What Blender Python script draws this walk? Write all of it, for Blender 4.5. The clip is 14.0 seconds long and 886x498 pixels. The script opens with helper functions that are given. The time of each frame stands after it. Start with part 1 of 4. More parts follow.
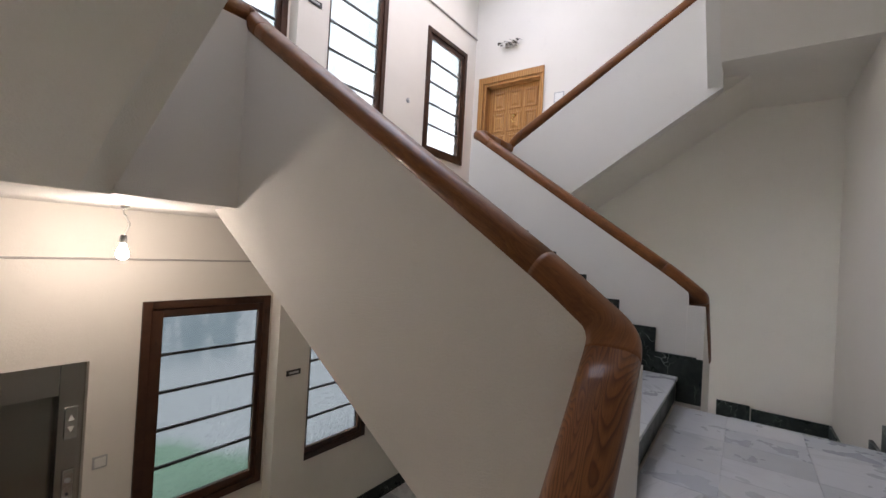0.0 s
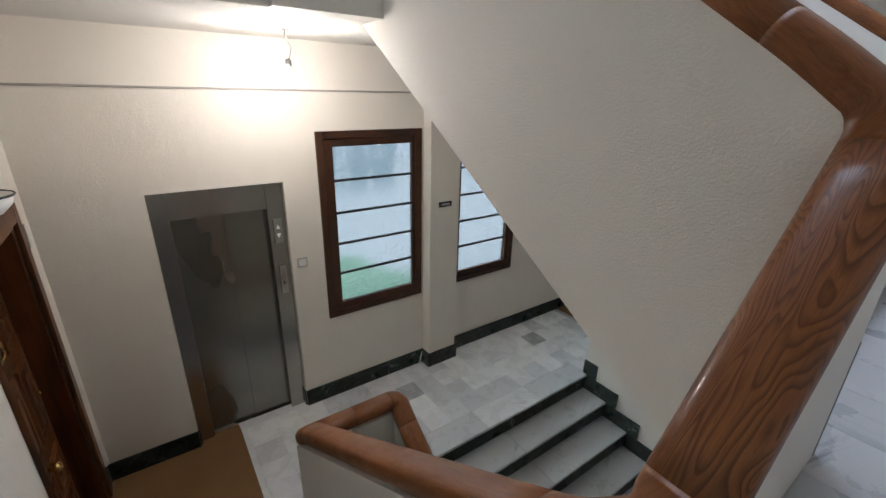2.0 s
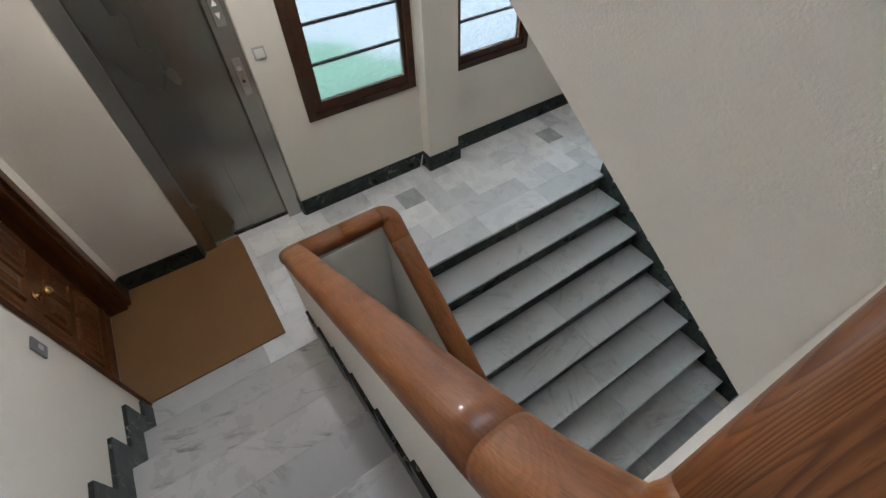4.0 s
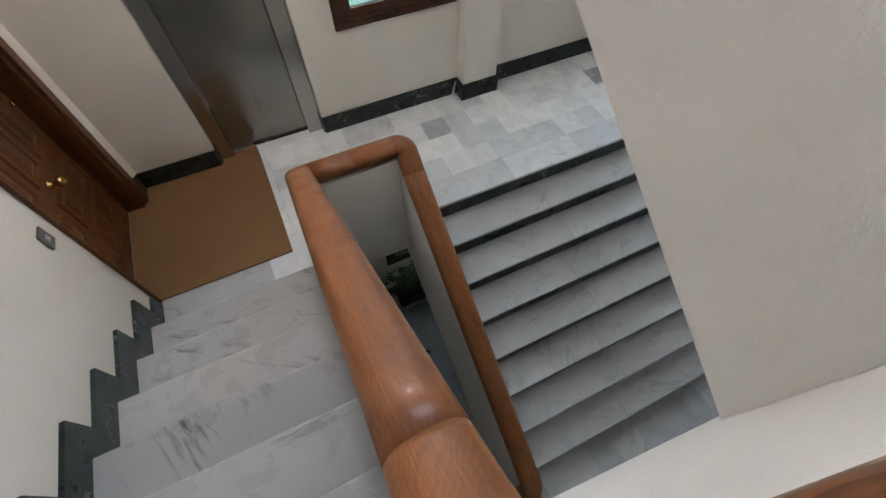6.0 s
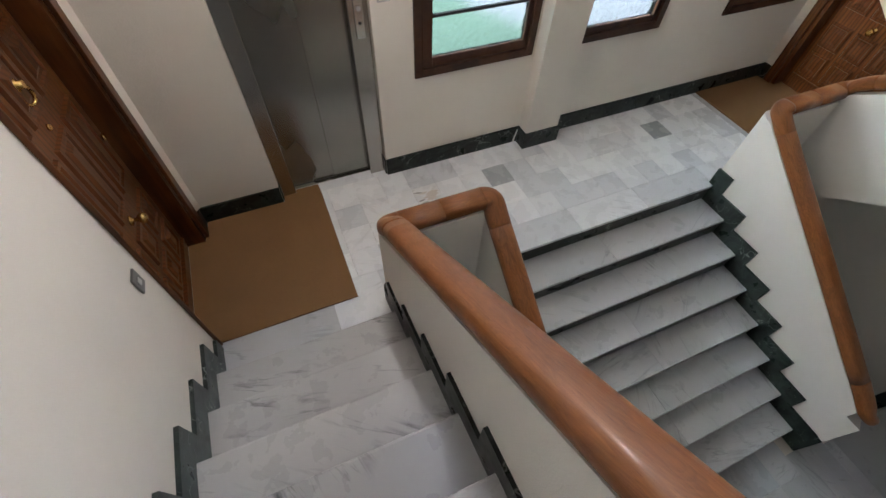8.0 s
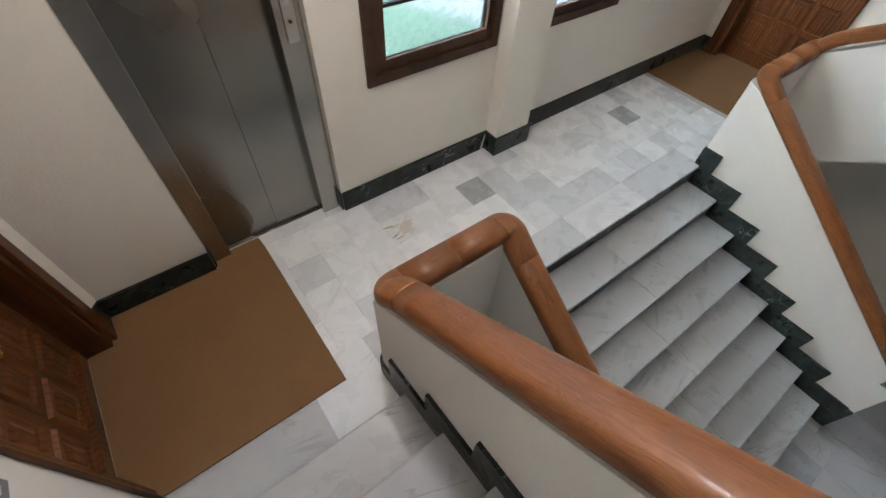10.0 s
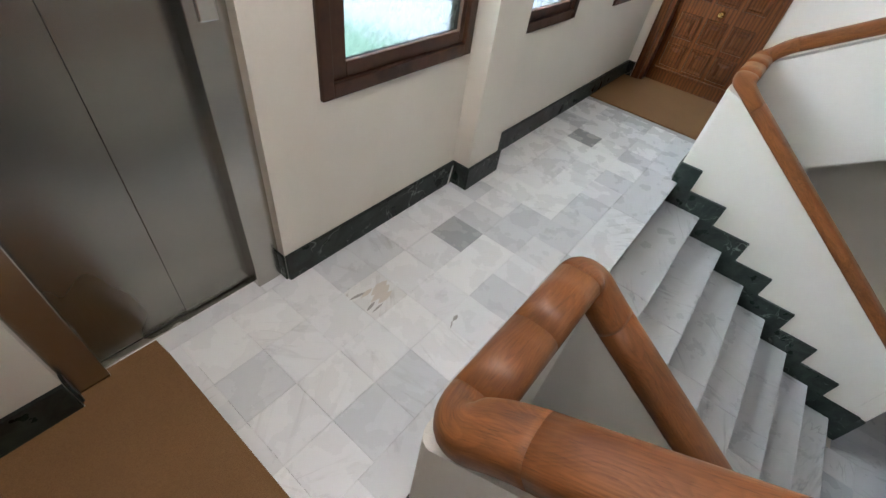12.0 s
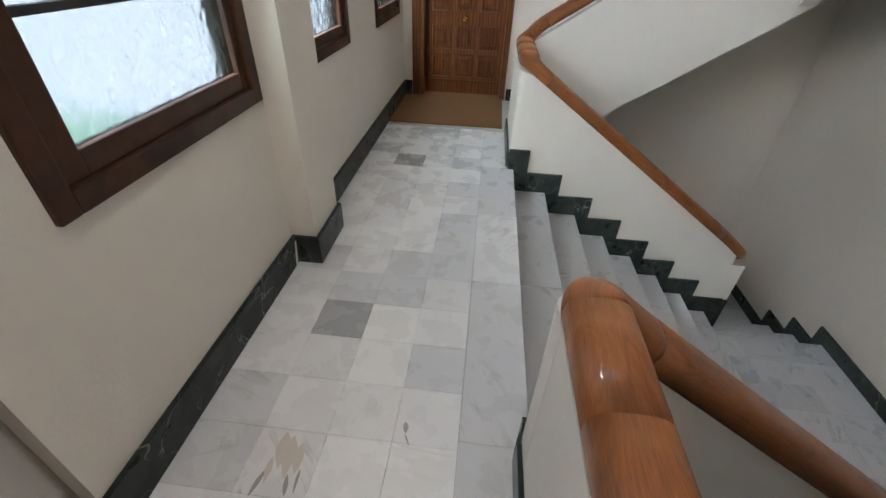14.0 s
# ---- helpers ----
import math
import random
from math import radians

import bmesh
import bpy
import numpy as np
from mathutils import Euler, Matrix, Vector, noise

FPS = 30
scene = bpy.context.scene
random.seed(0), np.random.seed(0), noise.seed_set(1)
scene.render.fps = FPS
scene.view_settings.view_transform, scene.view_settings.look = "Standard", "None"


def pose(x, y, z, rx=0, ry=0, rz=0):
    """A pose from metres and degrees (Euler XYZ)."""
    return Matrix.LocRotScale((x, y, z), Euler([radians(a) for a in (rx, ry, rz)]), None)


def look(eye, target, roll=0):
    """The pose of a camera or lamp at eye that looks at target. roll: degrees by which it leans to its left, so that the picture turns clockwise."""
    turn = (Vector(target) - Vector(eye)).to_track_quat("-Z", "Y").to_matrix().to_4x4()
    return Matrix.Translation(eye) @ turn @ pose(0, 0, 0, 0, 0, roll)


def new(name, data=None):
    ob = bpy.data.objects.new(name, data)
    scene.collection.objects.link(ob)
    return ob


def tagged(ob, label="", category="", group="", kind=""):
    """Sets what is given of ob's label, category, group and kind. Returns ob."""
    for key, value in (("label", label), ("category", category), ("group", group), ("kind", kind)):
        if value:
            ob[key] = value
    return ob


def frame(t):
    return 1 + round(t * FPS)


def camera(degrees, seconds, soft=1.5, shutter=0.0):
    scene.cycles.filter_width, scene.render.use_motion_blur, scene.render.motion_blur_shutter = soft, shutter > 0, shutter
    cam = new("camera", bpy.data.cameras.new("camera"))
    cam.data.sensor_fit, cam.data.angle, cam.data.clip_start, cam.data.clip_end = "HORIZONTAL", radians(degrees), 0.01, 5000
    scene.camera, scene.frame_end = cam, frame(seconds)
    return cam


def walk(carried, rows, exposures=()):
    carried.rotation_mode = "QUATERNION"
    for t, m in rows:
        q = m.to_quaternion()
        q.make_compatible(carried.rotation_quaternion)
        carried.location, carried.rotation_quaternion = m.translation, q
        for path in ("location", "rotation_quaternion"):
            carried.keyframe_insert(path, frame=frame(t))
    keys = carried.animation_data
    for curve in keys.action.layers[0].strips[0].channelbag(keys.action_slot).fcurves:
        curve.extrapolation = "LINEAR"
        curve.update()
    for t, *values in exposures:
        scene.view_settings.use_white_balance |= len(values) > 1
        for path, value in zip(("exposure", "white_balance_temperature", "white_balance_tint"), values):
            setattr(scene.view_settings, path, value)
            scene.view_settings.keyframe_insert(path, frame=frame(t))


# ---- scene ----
cam = camera(93.0, 14.0)
PATH = [
    (0, (0.262, -0.001, 3.013), (1.884, 1.169, 3.031), 3.2),
    (0.5, (0.255, 0.047, 2.957), (1.709, 1.397, 2.687), 2.9),
    (1, (0.287, 0.096, 2.964), (1.575, 1.564, 2.522), 2.3),
    (1.5, (0.317, 0.104, 2.929), (1.464, 1.642, 2.363), 1.8),
    (2, (0.323, 0.103, 2.854), (1.411, 1.628, 2.155), 1.3),
    (2.5, (0.453, 0.211, 2.851), (1.491, 1.63, 1.898), 1.8),
    (3, (0.609, 0.28, 2.79), (1.548, 1.585, 1.6), 2.2),
    (3.5, (0.674, 0.335, 2.723), (1.502, 1.533, 1.352), -0.8),
    (6, (0.888, 0.430, 2.640), (1.3455, 1.390, 0.947), 0.0),
    (6.5, (0.843, 0.459, 2.683), (1.288, 1.418, 0.985), 1.95),
    (7, (0.671, 0.544, 2.706), (1.121, 1.562, 1.044), 1.4),
    (7.5, (0.501, 0.619, 2.723), (0.985, 1.647, 1.077), 2.2),
    (8, (0.487, 0.79, 2.627), (0.996, 1.865, 1.019), 2.8),
    (8.5, (0.469, 0.998, 2.551), (1.021, 2.052, 0.943), 3.8),
    (11, (0.417, 1.762, 1.958), (1.402, 2.634, 0.452), 7.0),
    (11.5, (0.454, 1.961, 1.816), (1.547, 2.813, 0.375), 9.6),
    (12, (0.463, 2.149, 1.684), (1.673, 2.928, 0.295), 9.9),
    (12.5, (0.477, 2.28, 1.616), (1.721, 2.996, 0.223), 8.2),
    (13, (0.597, 2.382, 1.494), (1.929, 2.955, 0.116), 4.9),
    (13.5, (0.702, 2.438, 1.448), (2.136, 2.788, 0.097), 3.6),
    (14, (0.764, 2.554, 1.408), (2.38, 2.697, 0.238), 2.1),
]
EXPOSURE = [(0, 2.02, 6700, 17), (1, 2.47, 6200, 13), (2, 2.58, 6050, 11), (3, 2.93, 5950, 10), (3.5, 3.03, 5950, 10), (6, 3.27, 5950, 12), (8.5, 3.22, 6150, 14), (11, 3.64, 6050, 13), (12.5, 3.6, 6000, 13), (14, 3.22, 6150, 14)]
walk(cam, [(t, look(eye, target, roll)) for t, eye, target, roll in PATH], EXPOSURE)

# ---- light ----
world = bpy.data.worlds.new("world")
scene.world = world
world.use_nodes = True
_wn = world.node_tree.nodes
_sky = _wn.new("ShaderNodeTexSky")
_sky.sky_type, _sky.sun_disc = "NISHITA", False
_sky.sun_elevation, _sky.sun_rotation = radians(50), radians(200)
world.node_tree.links.new(_sky.outputs[0], _wn["Background"].inputs[0])
_wn["Background"].inputs[1].default_value = 0.15
_sky_light = bpy.data.lights.new("skylight", "AREA")
_sky_light.shape, _sky_light.size, _sky_light.size_y = "RECTANGLE", 4.6, 1.9
_sky_light.energy, _sky_light.color = 19.0, (1.0, 0.98, 0.97)
new("skylight", _sky_light).matrix_world = pose(2.7, 2.2, 7.2, 0, 0, 0)
BACKDROP = 10.0

# ---- plan, metres ----
R = 0.1825                     # riser
H = 19 * R                     # storey
XW, XE, YN, YS = -0.345, 5.70, 3.5, -0.72
CX = 2.72                      # the stair is mirrored about this line
WX0, WX1 = 0.785, 0.900        # parapet beside the side flight, at its foot
SKEW = 0.030                   # by which it closes in on the well, per metre
MX0, MX1 = 1.437, 1.570          # parapet beside the middle flight
LOOP0, LOOP1 = 2.220, 2.345      # cross wall at corridor level
CR0, CR1 = 0.222, 0.337          # cross wall at landing level
RUN_W, RUN_M = 0.2885, 0.2745
W1 = 2.085                     # first nosing of the side flights
M0 = 2.296                     # corridor nosing of the middle flight
CEIL = 3.19
SLAB = 0.2775
LEVELS = (-1, 0, 1)


def mx(x):
    return 2 * CX - x


def lw(y):
    """Height of the nosing line of a side flight above its corridor."""
    return R / RUN_W * (W1 + RUN_W - y)


def lm(y):
    """Height of the nosing line of a middle flight, seen from the corridor that it reaches."""
    return -R / RUN_M * (M0 - y)


# ---- materials ----
def material(name):
    m = bpy.data.materials.new(name)
    m.use_nodes = True
    nt = m.node_tree
    return m, nt, nt.nodes, nt.nodes["Principled BSDF"]


def mix(nt, fac, a, b, blend="MIX"):
    n = nt.nodes.new("ShaderNodeMix")
    n.data_type, n.blend_type = "RGBA", blend
    for sock, v in ((n.inputs[0], fac), (n.inputs[6], a), (n.inputs[7], b)):
        if isinstance(v, bpy.types.NodeSocket):
            nt.links.new(v, sock)
        elif isinstance(v, tuple):
            sock.default_value = (*v, 1)
        else:
            sock.default_value = v
    return n.outputs[2]


def ramp(nt, fac, *stops):
    n = nt.nodes.new("ShaderNodeValToRGB")
    while len(n.color_ramp.elements) < len(stops):
        n.color_ramp.elements.new(0.5)
    for e, (p, c) in zip(n.color_ramp.elements, stops):
        e.position = p
        e.color = (*c, 1) if isinstance(c, tuple) else (c, c, c, 1)
    nt.links.new(fac, n.inputs[0])
    return n.outputs[0]


def noise_tex(nt, vec, scale, detail=4, rough=0.55, distort=0.0):
    n = nt.nodes.new("ShaderNodeTexNoise")
    n.inputs["Scale"].default_value, n.inputs["Detail"].default_value = scale, detail
    n.inputs["Roughness"].default_value, n.inputs["Distortion"].default_value = rough, distort
    if vec is not None:
        nt.links.new(vec, n.inputs["Vector"])
    return n.outputs[0]


def position(nt, scale=(1, 1, 1), random_shift=0.0, uv=False):
    """World position (or UV), stretched, and shifted by each object's own random number."""
    if uv:
        src = nt.nodes.new("ShaderNodeUVMap").outputs[0]
    else:
        src = nt.nodes.new("ShaderNodeNewGeometry").outputs["Position"]
    m = nt.nodes.new("ShaderNodeMapping")
    m.inputs["Scale"].default_value = scale
    nt.links.new(src, m.inputs[0])
    out = m.outputs[0]
    if random_shift:
        info = nt.nodes.new("ShaderNodeObjectInfo")
        mul = nt.nodes.new("ShaderNodeVectorMath")
        mul.operation = "MULTIPLY_ADD"
        mul.inputs[1].default_value = (random_shift, random_shift * 0.7, random_shift * 1.3)
        comb = nt.nodes.new("ShaderNodeCombineXYZ")
        for i in range(3):
            nt.links.new(info.outputs["Random"], comb.inputs[i])
        nt.links.new(comb.outputs[0], mul.inputs[0])
        nt.links.new(out, mul.inputs[2])
        out = mul.outputs[0]
    return out


def bump(nt, bsdf, height, strength, distance):
    b = nt.nodes.new("ShaderNodeBump")
    b.inputs["Strength"].default_value, b.inputs["Distance"].default_value = strength, distance
    nt.links.new(height, b.inputs["Height"])
    nt.links.new(b.outputs[0], bsdf.inputs["Normal"])


def set_rough(nt, bsdf, fac, lo, hi):
    nt.links.new(ramp(nt, fac, (0.3, lo), (0.7, hi)), bsdf.inputs["Roughness"])


def paint_material(name, colour, dark, relief=0.003, scale=95, waves=1.6):
    m, nt, _, b = material(name)
    p = position(nt)
    big, fine = noise_tex(nt, p, 0.9, 5, 0.6), noise_tex(nt, p, scale, 4, 0.6)
    mid = noise_tex(nt, p, 9, 4)
    c = mix(nt, ramp(nt, big, (0.35, 0.0), (0.75, 1.0)), colour, dark)
    nt.links.new(mix(nt, ramp(nt, mid, (0.62, 0.0), (0.85, 0.25)), c, tuple(v * 0.85 for v in dark)), b.inputs["Base Color"])
    b.inputs["Roughness"].default_value = 0.62
    both = nt.nodes.new("ShaderNodeMath")
    both.operation = "MULTIPLY_ADD"
    both.inputs[1].default_value = waves
    nt.links.new(mid, both.inputs[0])
    nt.links.new(fine, both.inputs[2])
    bump(nt, b, both.outputs[0], 0.5, relief)
    return m


def marble_material(name, light, grey, dark, vein, rough=0.22, contrast=1.0):
    """White marble: each slab has its own tone and its own streaks."""
    m, nt, nodes, b = material(name)
    p = position(nt, (1, 1, 1), 37.0)
    info = nodes.new("ShaderNodeObjectInfo")
    tone = ramp(nt, info.outputs["Random"], (0.0, light), (0.58, light), (0.86, grey), (1.0, dark))
    cloud = noise_tex(nt, p, 3.5, 6, 0.6, 0.6)
    c = mix(nt, ramp(nt, cloud, (0.4, 0.0), (0.75, 0.55)), tone, grey)
    rot = nodes.new("ShaderNodeVectorRotate")
    rot.rotation_type = "Z_AXIS"
    ang = nodes.new("ShaderNodeMath")
    ang.operation = "MULTIPLY"
    ang.inputs[1].default_value = 19.0
    nt.links.new(info.outputs["Random"], ang.inputs[0])
    nt.links.new(ang.outputs[0], rot.inputs["Angle"])
    nt.links.new(p, rot.inputs[0])
    st = nodes.new("ShaderNodeMapping")
    st.inputs["Scale"].default_value = (2.2, 16, 6)
    nt.links.new(rot.outputs[0], st.inputs[0])
    streak = noise_tex(nt, st.outputs[0], 1.0, 7, 0.62, 1.1)
    mask = noise_tex(nt, p, 2.2, 3)
    vm = nodes.new("ShaderNodeMath")
    vm.operation = "MULTIPLY"
    nt.links.new(ramp(nt, streak, (0.54, 0.0), (0.7, contrast)), vm.inputs[0])
    nt.links.new(ramp(nt, mask, (0.47, 0.0), (0.68, 1.0)), vm.inputs[1])
    c = mix(nt, vm.outputs[0], c, vein)
    thin_map = nodes.new("ShaderNodeMapping")
    thin_map.inputs["Scale"].default_value = (0.9, 5.5, 3)
    nt.links.new(rot.outputs[0], thin_map.inputs[0])
    thin = ramp(nt, noise_tex(nt, thin_map.outputs[0], 1.0, 5, 0.5, 0.4), (0.488, 0.0), (0.5, 0.75 * contrast), (0.512, 0.0))
    tm = nodes.new("ShaderNodeMath")
    tm.operation = "MULTIPLY"
    nt.links.new(thin, tm.inputs[0])
    nt.links.new(ramp(nt, noise_tex(nt, p, 3.1, 3), (0.52, 0.0), (0.66, 1.0)), tm.inputs[1])
    c = mix(nt, tm.outputs[0], c, vein)
    nt.links.new(c, b.inputs["Base Color"])
    set_rough(nt, b, noise_tex(nt, position(nt), 6, 5), rough, rough + 0.16)
    bump(nt, b, noise_tex(nt, position(nt), 30, 3), 0.05, 0.002)
    return m


def tile_material(name, tone, second, vein, strength):
    """One sort of marble tile; clouds and streaks differ from tile to tile."""
    return marble_material(name, tone, tone, second, vein, 0.2, strength)


def dark_marble_material(name):
    m, nt, nodes, b = material(name)
    p = position(nt, (1, 1, 1), 11.0)
    c = mix(nt, ramp(nt, noise_tex(nt, p, 9, 6, 0.65, 0.8), (0.4, 0.0), (0.7, 1.0)), (0.008, 0.011, 0.010), (0.030, 0.040, 0.035))
    v = nodes.new("ShaderNodeTexVoronoi")
    v.feature = "DISTANCE_TO_EDGE"
    v.inputs["Scale"].default_value = 5.0
    warp = nodes.new("ShaderNodeVectorMath")
    warp.operation = "MULTIPLY_ADD"
    warp.inputs[1].default_value = (0.35, 0.35, 0.35)
    tex = nodes.new("ShaderNodeTexNoise")
    tex.inputs["Scale"].default_value = 7
    nt.links.new(p, tex.inputs["Vector"])
    nt.links.new(tex.outputs[1], warp.inputs[0])
    nt.links.new(p, warp.inputs[2])
    nt.links.new(warp.outputs[0], v.inputs["Vector"])
    vm = nodes.new("ShaderNodeMath")
    vm.operation = "MULTIPLY"
    nt.links.new(ramp(nt, v.outputs["Distance"], (0.0, 1.0), (0.022, 0.0)), vm.inputs[0])
    nt.links.new(ramp(nt, noise_tex(nt, p, 4, 3), (0.5, 0.0), (0.62, 0.8)), vm.inputs[1])
    nt.links.new(mix(nt, vm.outputs[0], c, (0.3, 0.33, 0.3)), b.inputs["Base Color"])
    set_rough(nt, b, noise_tex(nt, position(nt), 8, 4), 0.24, 0.42)
    b.inputs["Specular IOR Level"].default_value = 0.3
    return m


def wood_material(name, light, mid, dark, scale=(1, 1, 1), uv=False, rough=(0.22, 0.4), coat=0.0, shift=9.0):
    m, nt, nodes, b = material(name)
    p = position(nt, scale, shift, uv)
    fibre = noise_tex(nt, p, 1.0, 8, 0.65, 0.5)
    wave = nodes.new("ShaderNodeTexWave")
    wave.wave_type, wave.bands_direction = "BANDS", "Y"
    wave.inputs["Scale"].default_value, wave.inputs["Distortion"].default_value = 0.42, 7.0
    wave.inputs["Detail"].default_value, wave.inputs["Detail Scale"].default_value = 3.0, 0.7
    nt.links.new(p, wave.inputs["Vector"])
    c = mix(nt, ramp(nt, fibre, (0.35, 0.0), (0.68, 1.0)), mid, light)
    c = mix(nt, ramp(nt, wave.outputs[1], (0.0, 0.75), (0.42, 0.0)), c, dark)
    info = nodes.new("ShaderNodeObjectInfo")
    c = mix(nt, ramp(nt, info.outputs["Random"], (0.0, 0.0), (1.0, 0.4)), c, dark)
    nt.links.new(c, b.inputs["Base Color"])
    set_rough(nt, b, noise_tex(nt, position(nt), 7, 4), *rough)
    b.inputs["Specular IOR Level"].default_value = 0.3
    b.inputs["Coat Weight"].default_value = coat
    b.inputs["Coat Roughness"].default_value = 0.12
    bump(nt, b, fibre, 0.12, 0.002)
    return m


def rail_wood(name, rings):
    """Varnished oak: fine fibres and long, wavering growth rings that run with the rail."""
    m, nt, nodes, b = material(name)
    p = position(nt, (1, 1, 1), 6.0, True)

    def stretched(sx, sy):
        n = nodes.new("ShaderNodeMapping")
        n.inputs["Scale"].default_value = (sx, sy, 1)
        nt.links.new(p, n.inputs[0])
        return n.outputs[0]

    fibre = noise_tex(nt, stretched(9, 240), 1.0, 6, 0.6)
    ring_base = noise_tex(nt, stretched(2.2, 10), 1.0, 2.0, 0.4, 0.4)
    ring = nodes.new("ShaderNodeMath")
    ring.operation = "MULTIPLY"
    ring.inputs[1].default_value = 28.0
    nt.links.new(ring_base, ring.inputs[0])
    frac = nodes.new("ShaderNodeMath")
    frac.operation = "FRACT"
    nt.links.new(ring.outputs[0], frac.inputs[0])
    c = mix(nt, ramp(nt, fibre, (0.32, 0.0), (0.68, 1.0)), (0.172, 0.060, 0.016), (0.252, 0.096, 0.028))
    c = mix(nt, ramp(nt, frac.outputs[0], (0.0, 0.0), (0.3, 0.05), (0.82, rings), (1.0, 0.0)), c, (0.032, 0.011, 0.004))
    pores = noise_tex(nt, stretched(26, 520), 1.0, 3, 0.5)
    c = mix(nt, ramp(nt, pores, (0.60, 0.0), (0.70, 0.6)), c, (0.03, 0.010, 0.005))
    cloud = noise_tex(nt, position(nt), 2.6, 4)
    c = mix(nt, ramp(nt, cloud, (0.4, 0.0), (0.75, 0.25)), c, (0.29, 0.103, 0.021))
    mottle = noise_tex(nt, stretched(7, 26), 1.0, 5, 0.6, 0.6)
    c = mix(nt, ramp(nt, mottle, (0.50, 0.0), (0.74, 0.6)), c, (0.075, 0.025, 0.008))
    info = nodes.new("ShaderNodeObjectInfo")
    c = mix(nt, ramp(nt, info.outputs["Random"], (0.0, 0.0), (1.0, 0.32)), c, (0.10, 0.030, 0.009))
    nt.links.new(c, b.inputs["Base Color"])
    set_rough(nt, b, noise_tex(nt, position(nt), 9, 5), 0.36, 0.5)
    b.inputs["Specular IOR Level"].default_value = 0.25
    b.inputs["Coat Weight"].default_value, b.inputs["Coat Roughness"].default_value = 0.2, 0.12
    bump(nt, b, fibre, 0.1, 0.0015)
    return m


def steel_material(name, colour=(0.42, 0.41, 0.39), rough=0.3):
    """Brushed upright: fine streaks vary the gloss, with faint large smears."""
    m, nt, nodes, b = material(name)
    b.inputs["Metallic"].default_value = 1.0
    brush = noise_tex(nt, position(nt, (260, 260, 2.5)), 1.0, 4)
    smear = noise_tex(nt, position(nt, (1, 1, 0.5)), 1.6, 3, 0.45)
    c = mix(nt, ramp(nt, brush, (0.3, 0.0), (0.7, 0.3)), colour, tuple(v * 0.78 for v in colour))
    nt.links.new(mix(nt, ramp(nt, smear, (0.2, 0.0), (0.9, 0.2)), c, tuple(v * 0.7 for v in colour)), b.inputs["Base Color"])
    set_rough(nt, b, smear, rough - 0.02, rough + 0.03)
    bump(nt, b, brush, 0.05, 0.0006)
    return m


def plain_material(name, colour, rough=0.5, metallic=0.0):
    m, nt, nodes, b = material(name)
    n = noise_tex(nt, position(nt), 25, 4)
    nt.links.new(mix(nt, ramp(nt, n, (0.4, 0.0), (0.8, 0.35)), colour, tuple(v * 0.8 for v in colour)), b.inputs["Base Color"])
    b.inputs["Roughness"].default_value, b.inputs["Metallic"].default_value = rough, metallic
    return m


def mat_material(name):
    m, nt, nodes, b = material(name)
    p = position(nt)
    fine, big = noise_tex(nt, p, 420, 3, 0.7), noise_tex(nt, p, 2.5, 4)
    c = mix(nt, ramp(nt, fine, (0.3, 0.0), (0.7, 1.0)), (0.15, 0.075, 0.027), (0.27, 0.15, 0.062))
    nt.links.new(mix(nt, ramp(nt, big, (0.4, 0.0), (0.8, 0.35)), c, (0.14, 0.075, 0.03)), b.inputs["Base Color"])
    b.inputs["Roughness"].default_value = 0.95
    bump(nt, b, fine, 0.6, 0.004)
    return m


def glass_material(name, tint):
    m, nt, nodes, b = material(name)
    b.inputs["Transmission Weight"].default_value = 1.0
    b.inputs["Roughness"].default_value = 0.12
    b.inputs["IOR"].default_value = 1.35
    b.inputs["Base Color"].default_value = (*tint, 1)
    v = nodes.new("ShaderNodeTexVoronoi")
    v.feature = "SMOOTH_F1"
    v.inputs["Scale"].default_value = 24.0
    nt.links.new(position(nt), v.inputs["Vector"])
    bump(nt, b, v.outputs["Distance"], 0.7, 0.012)
    return m


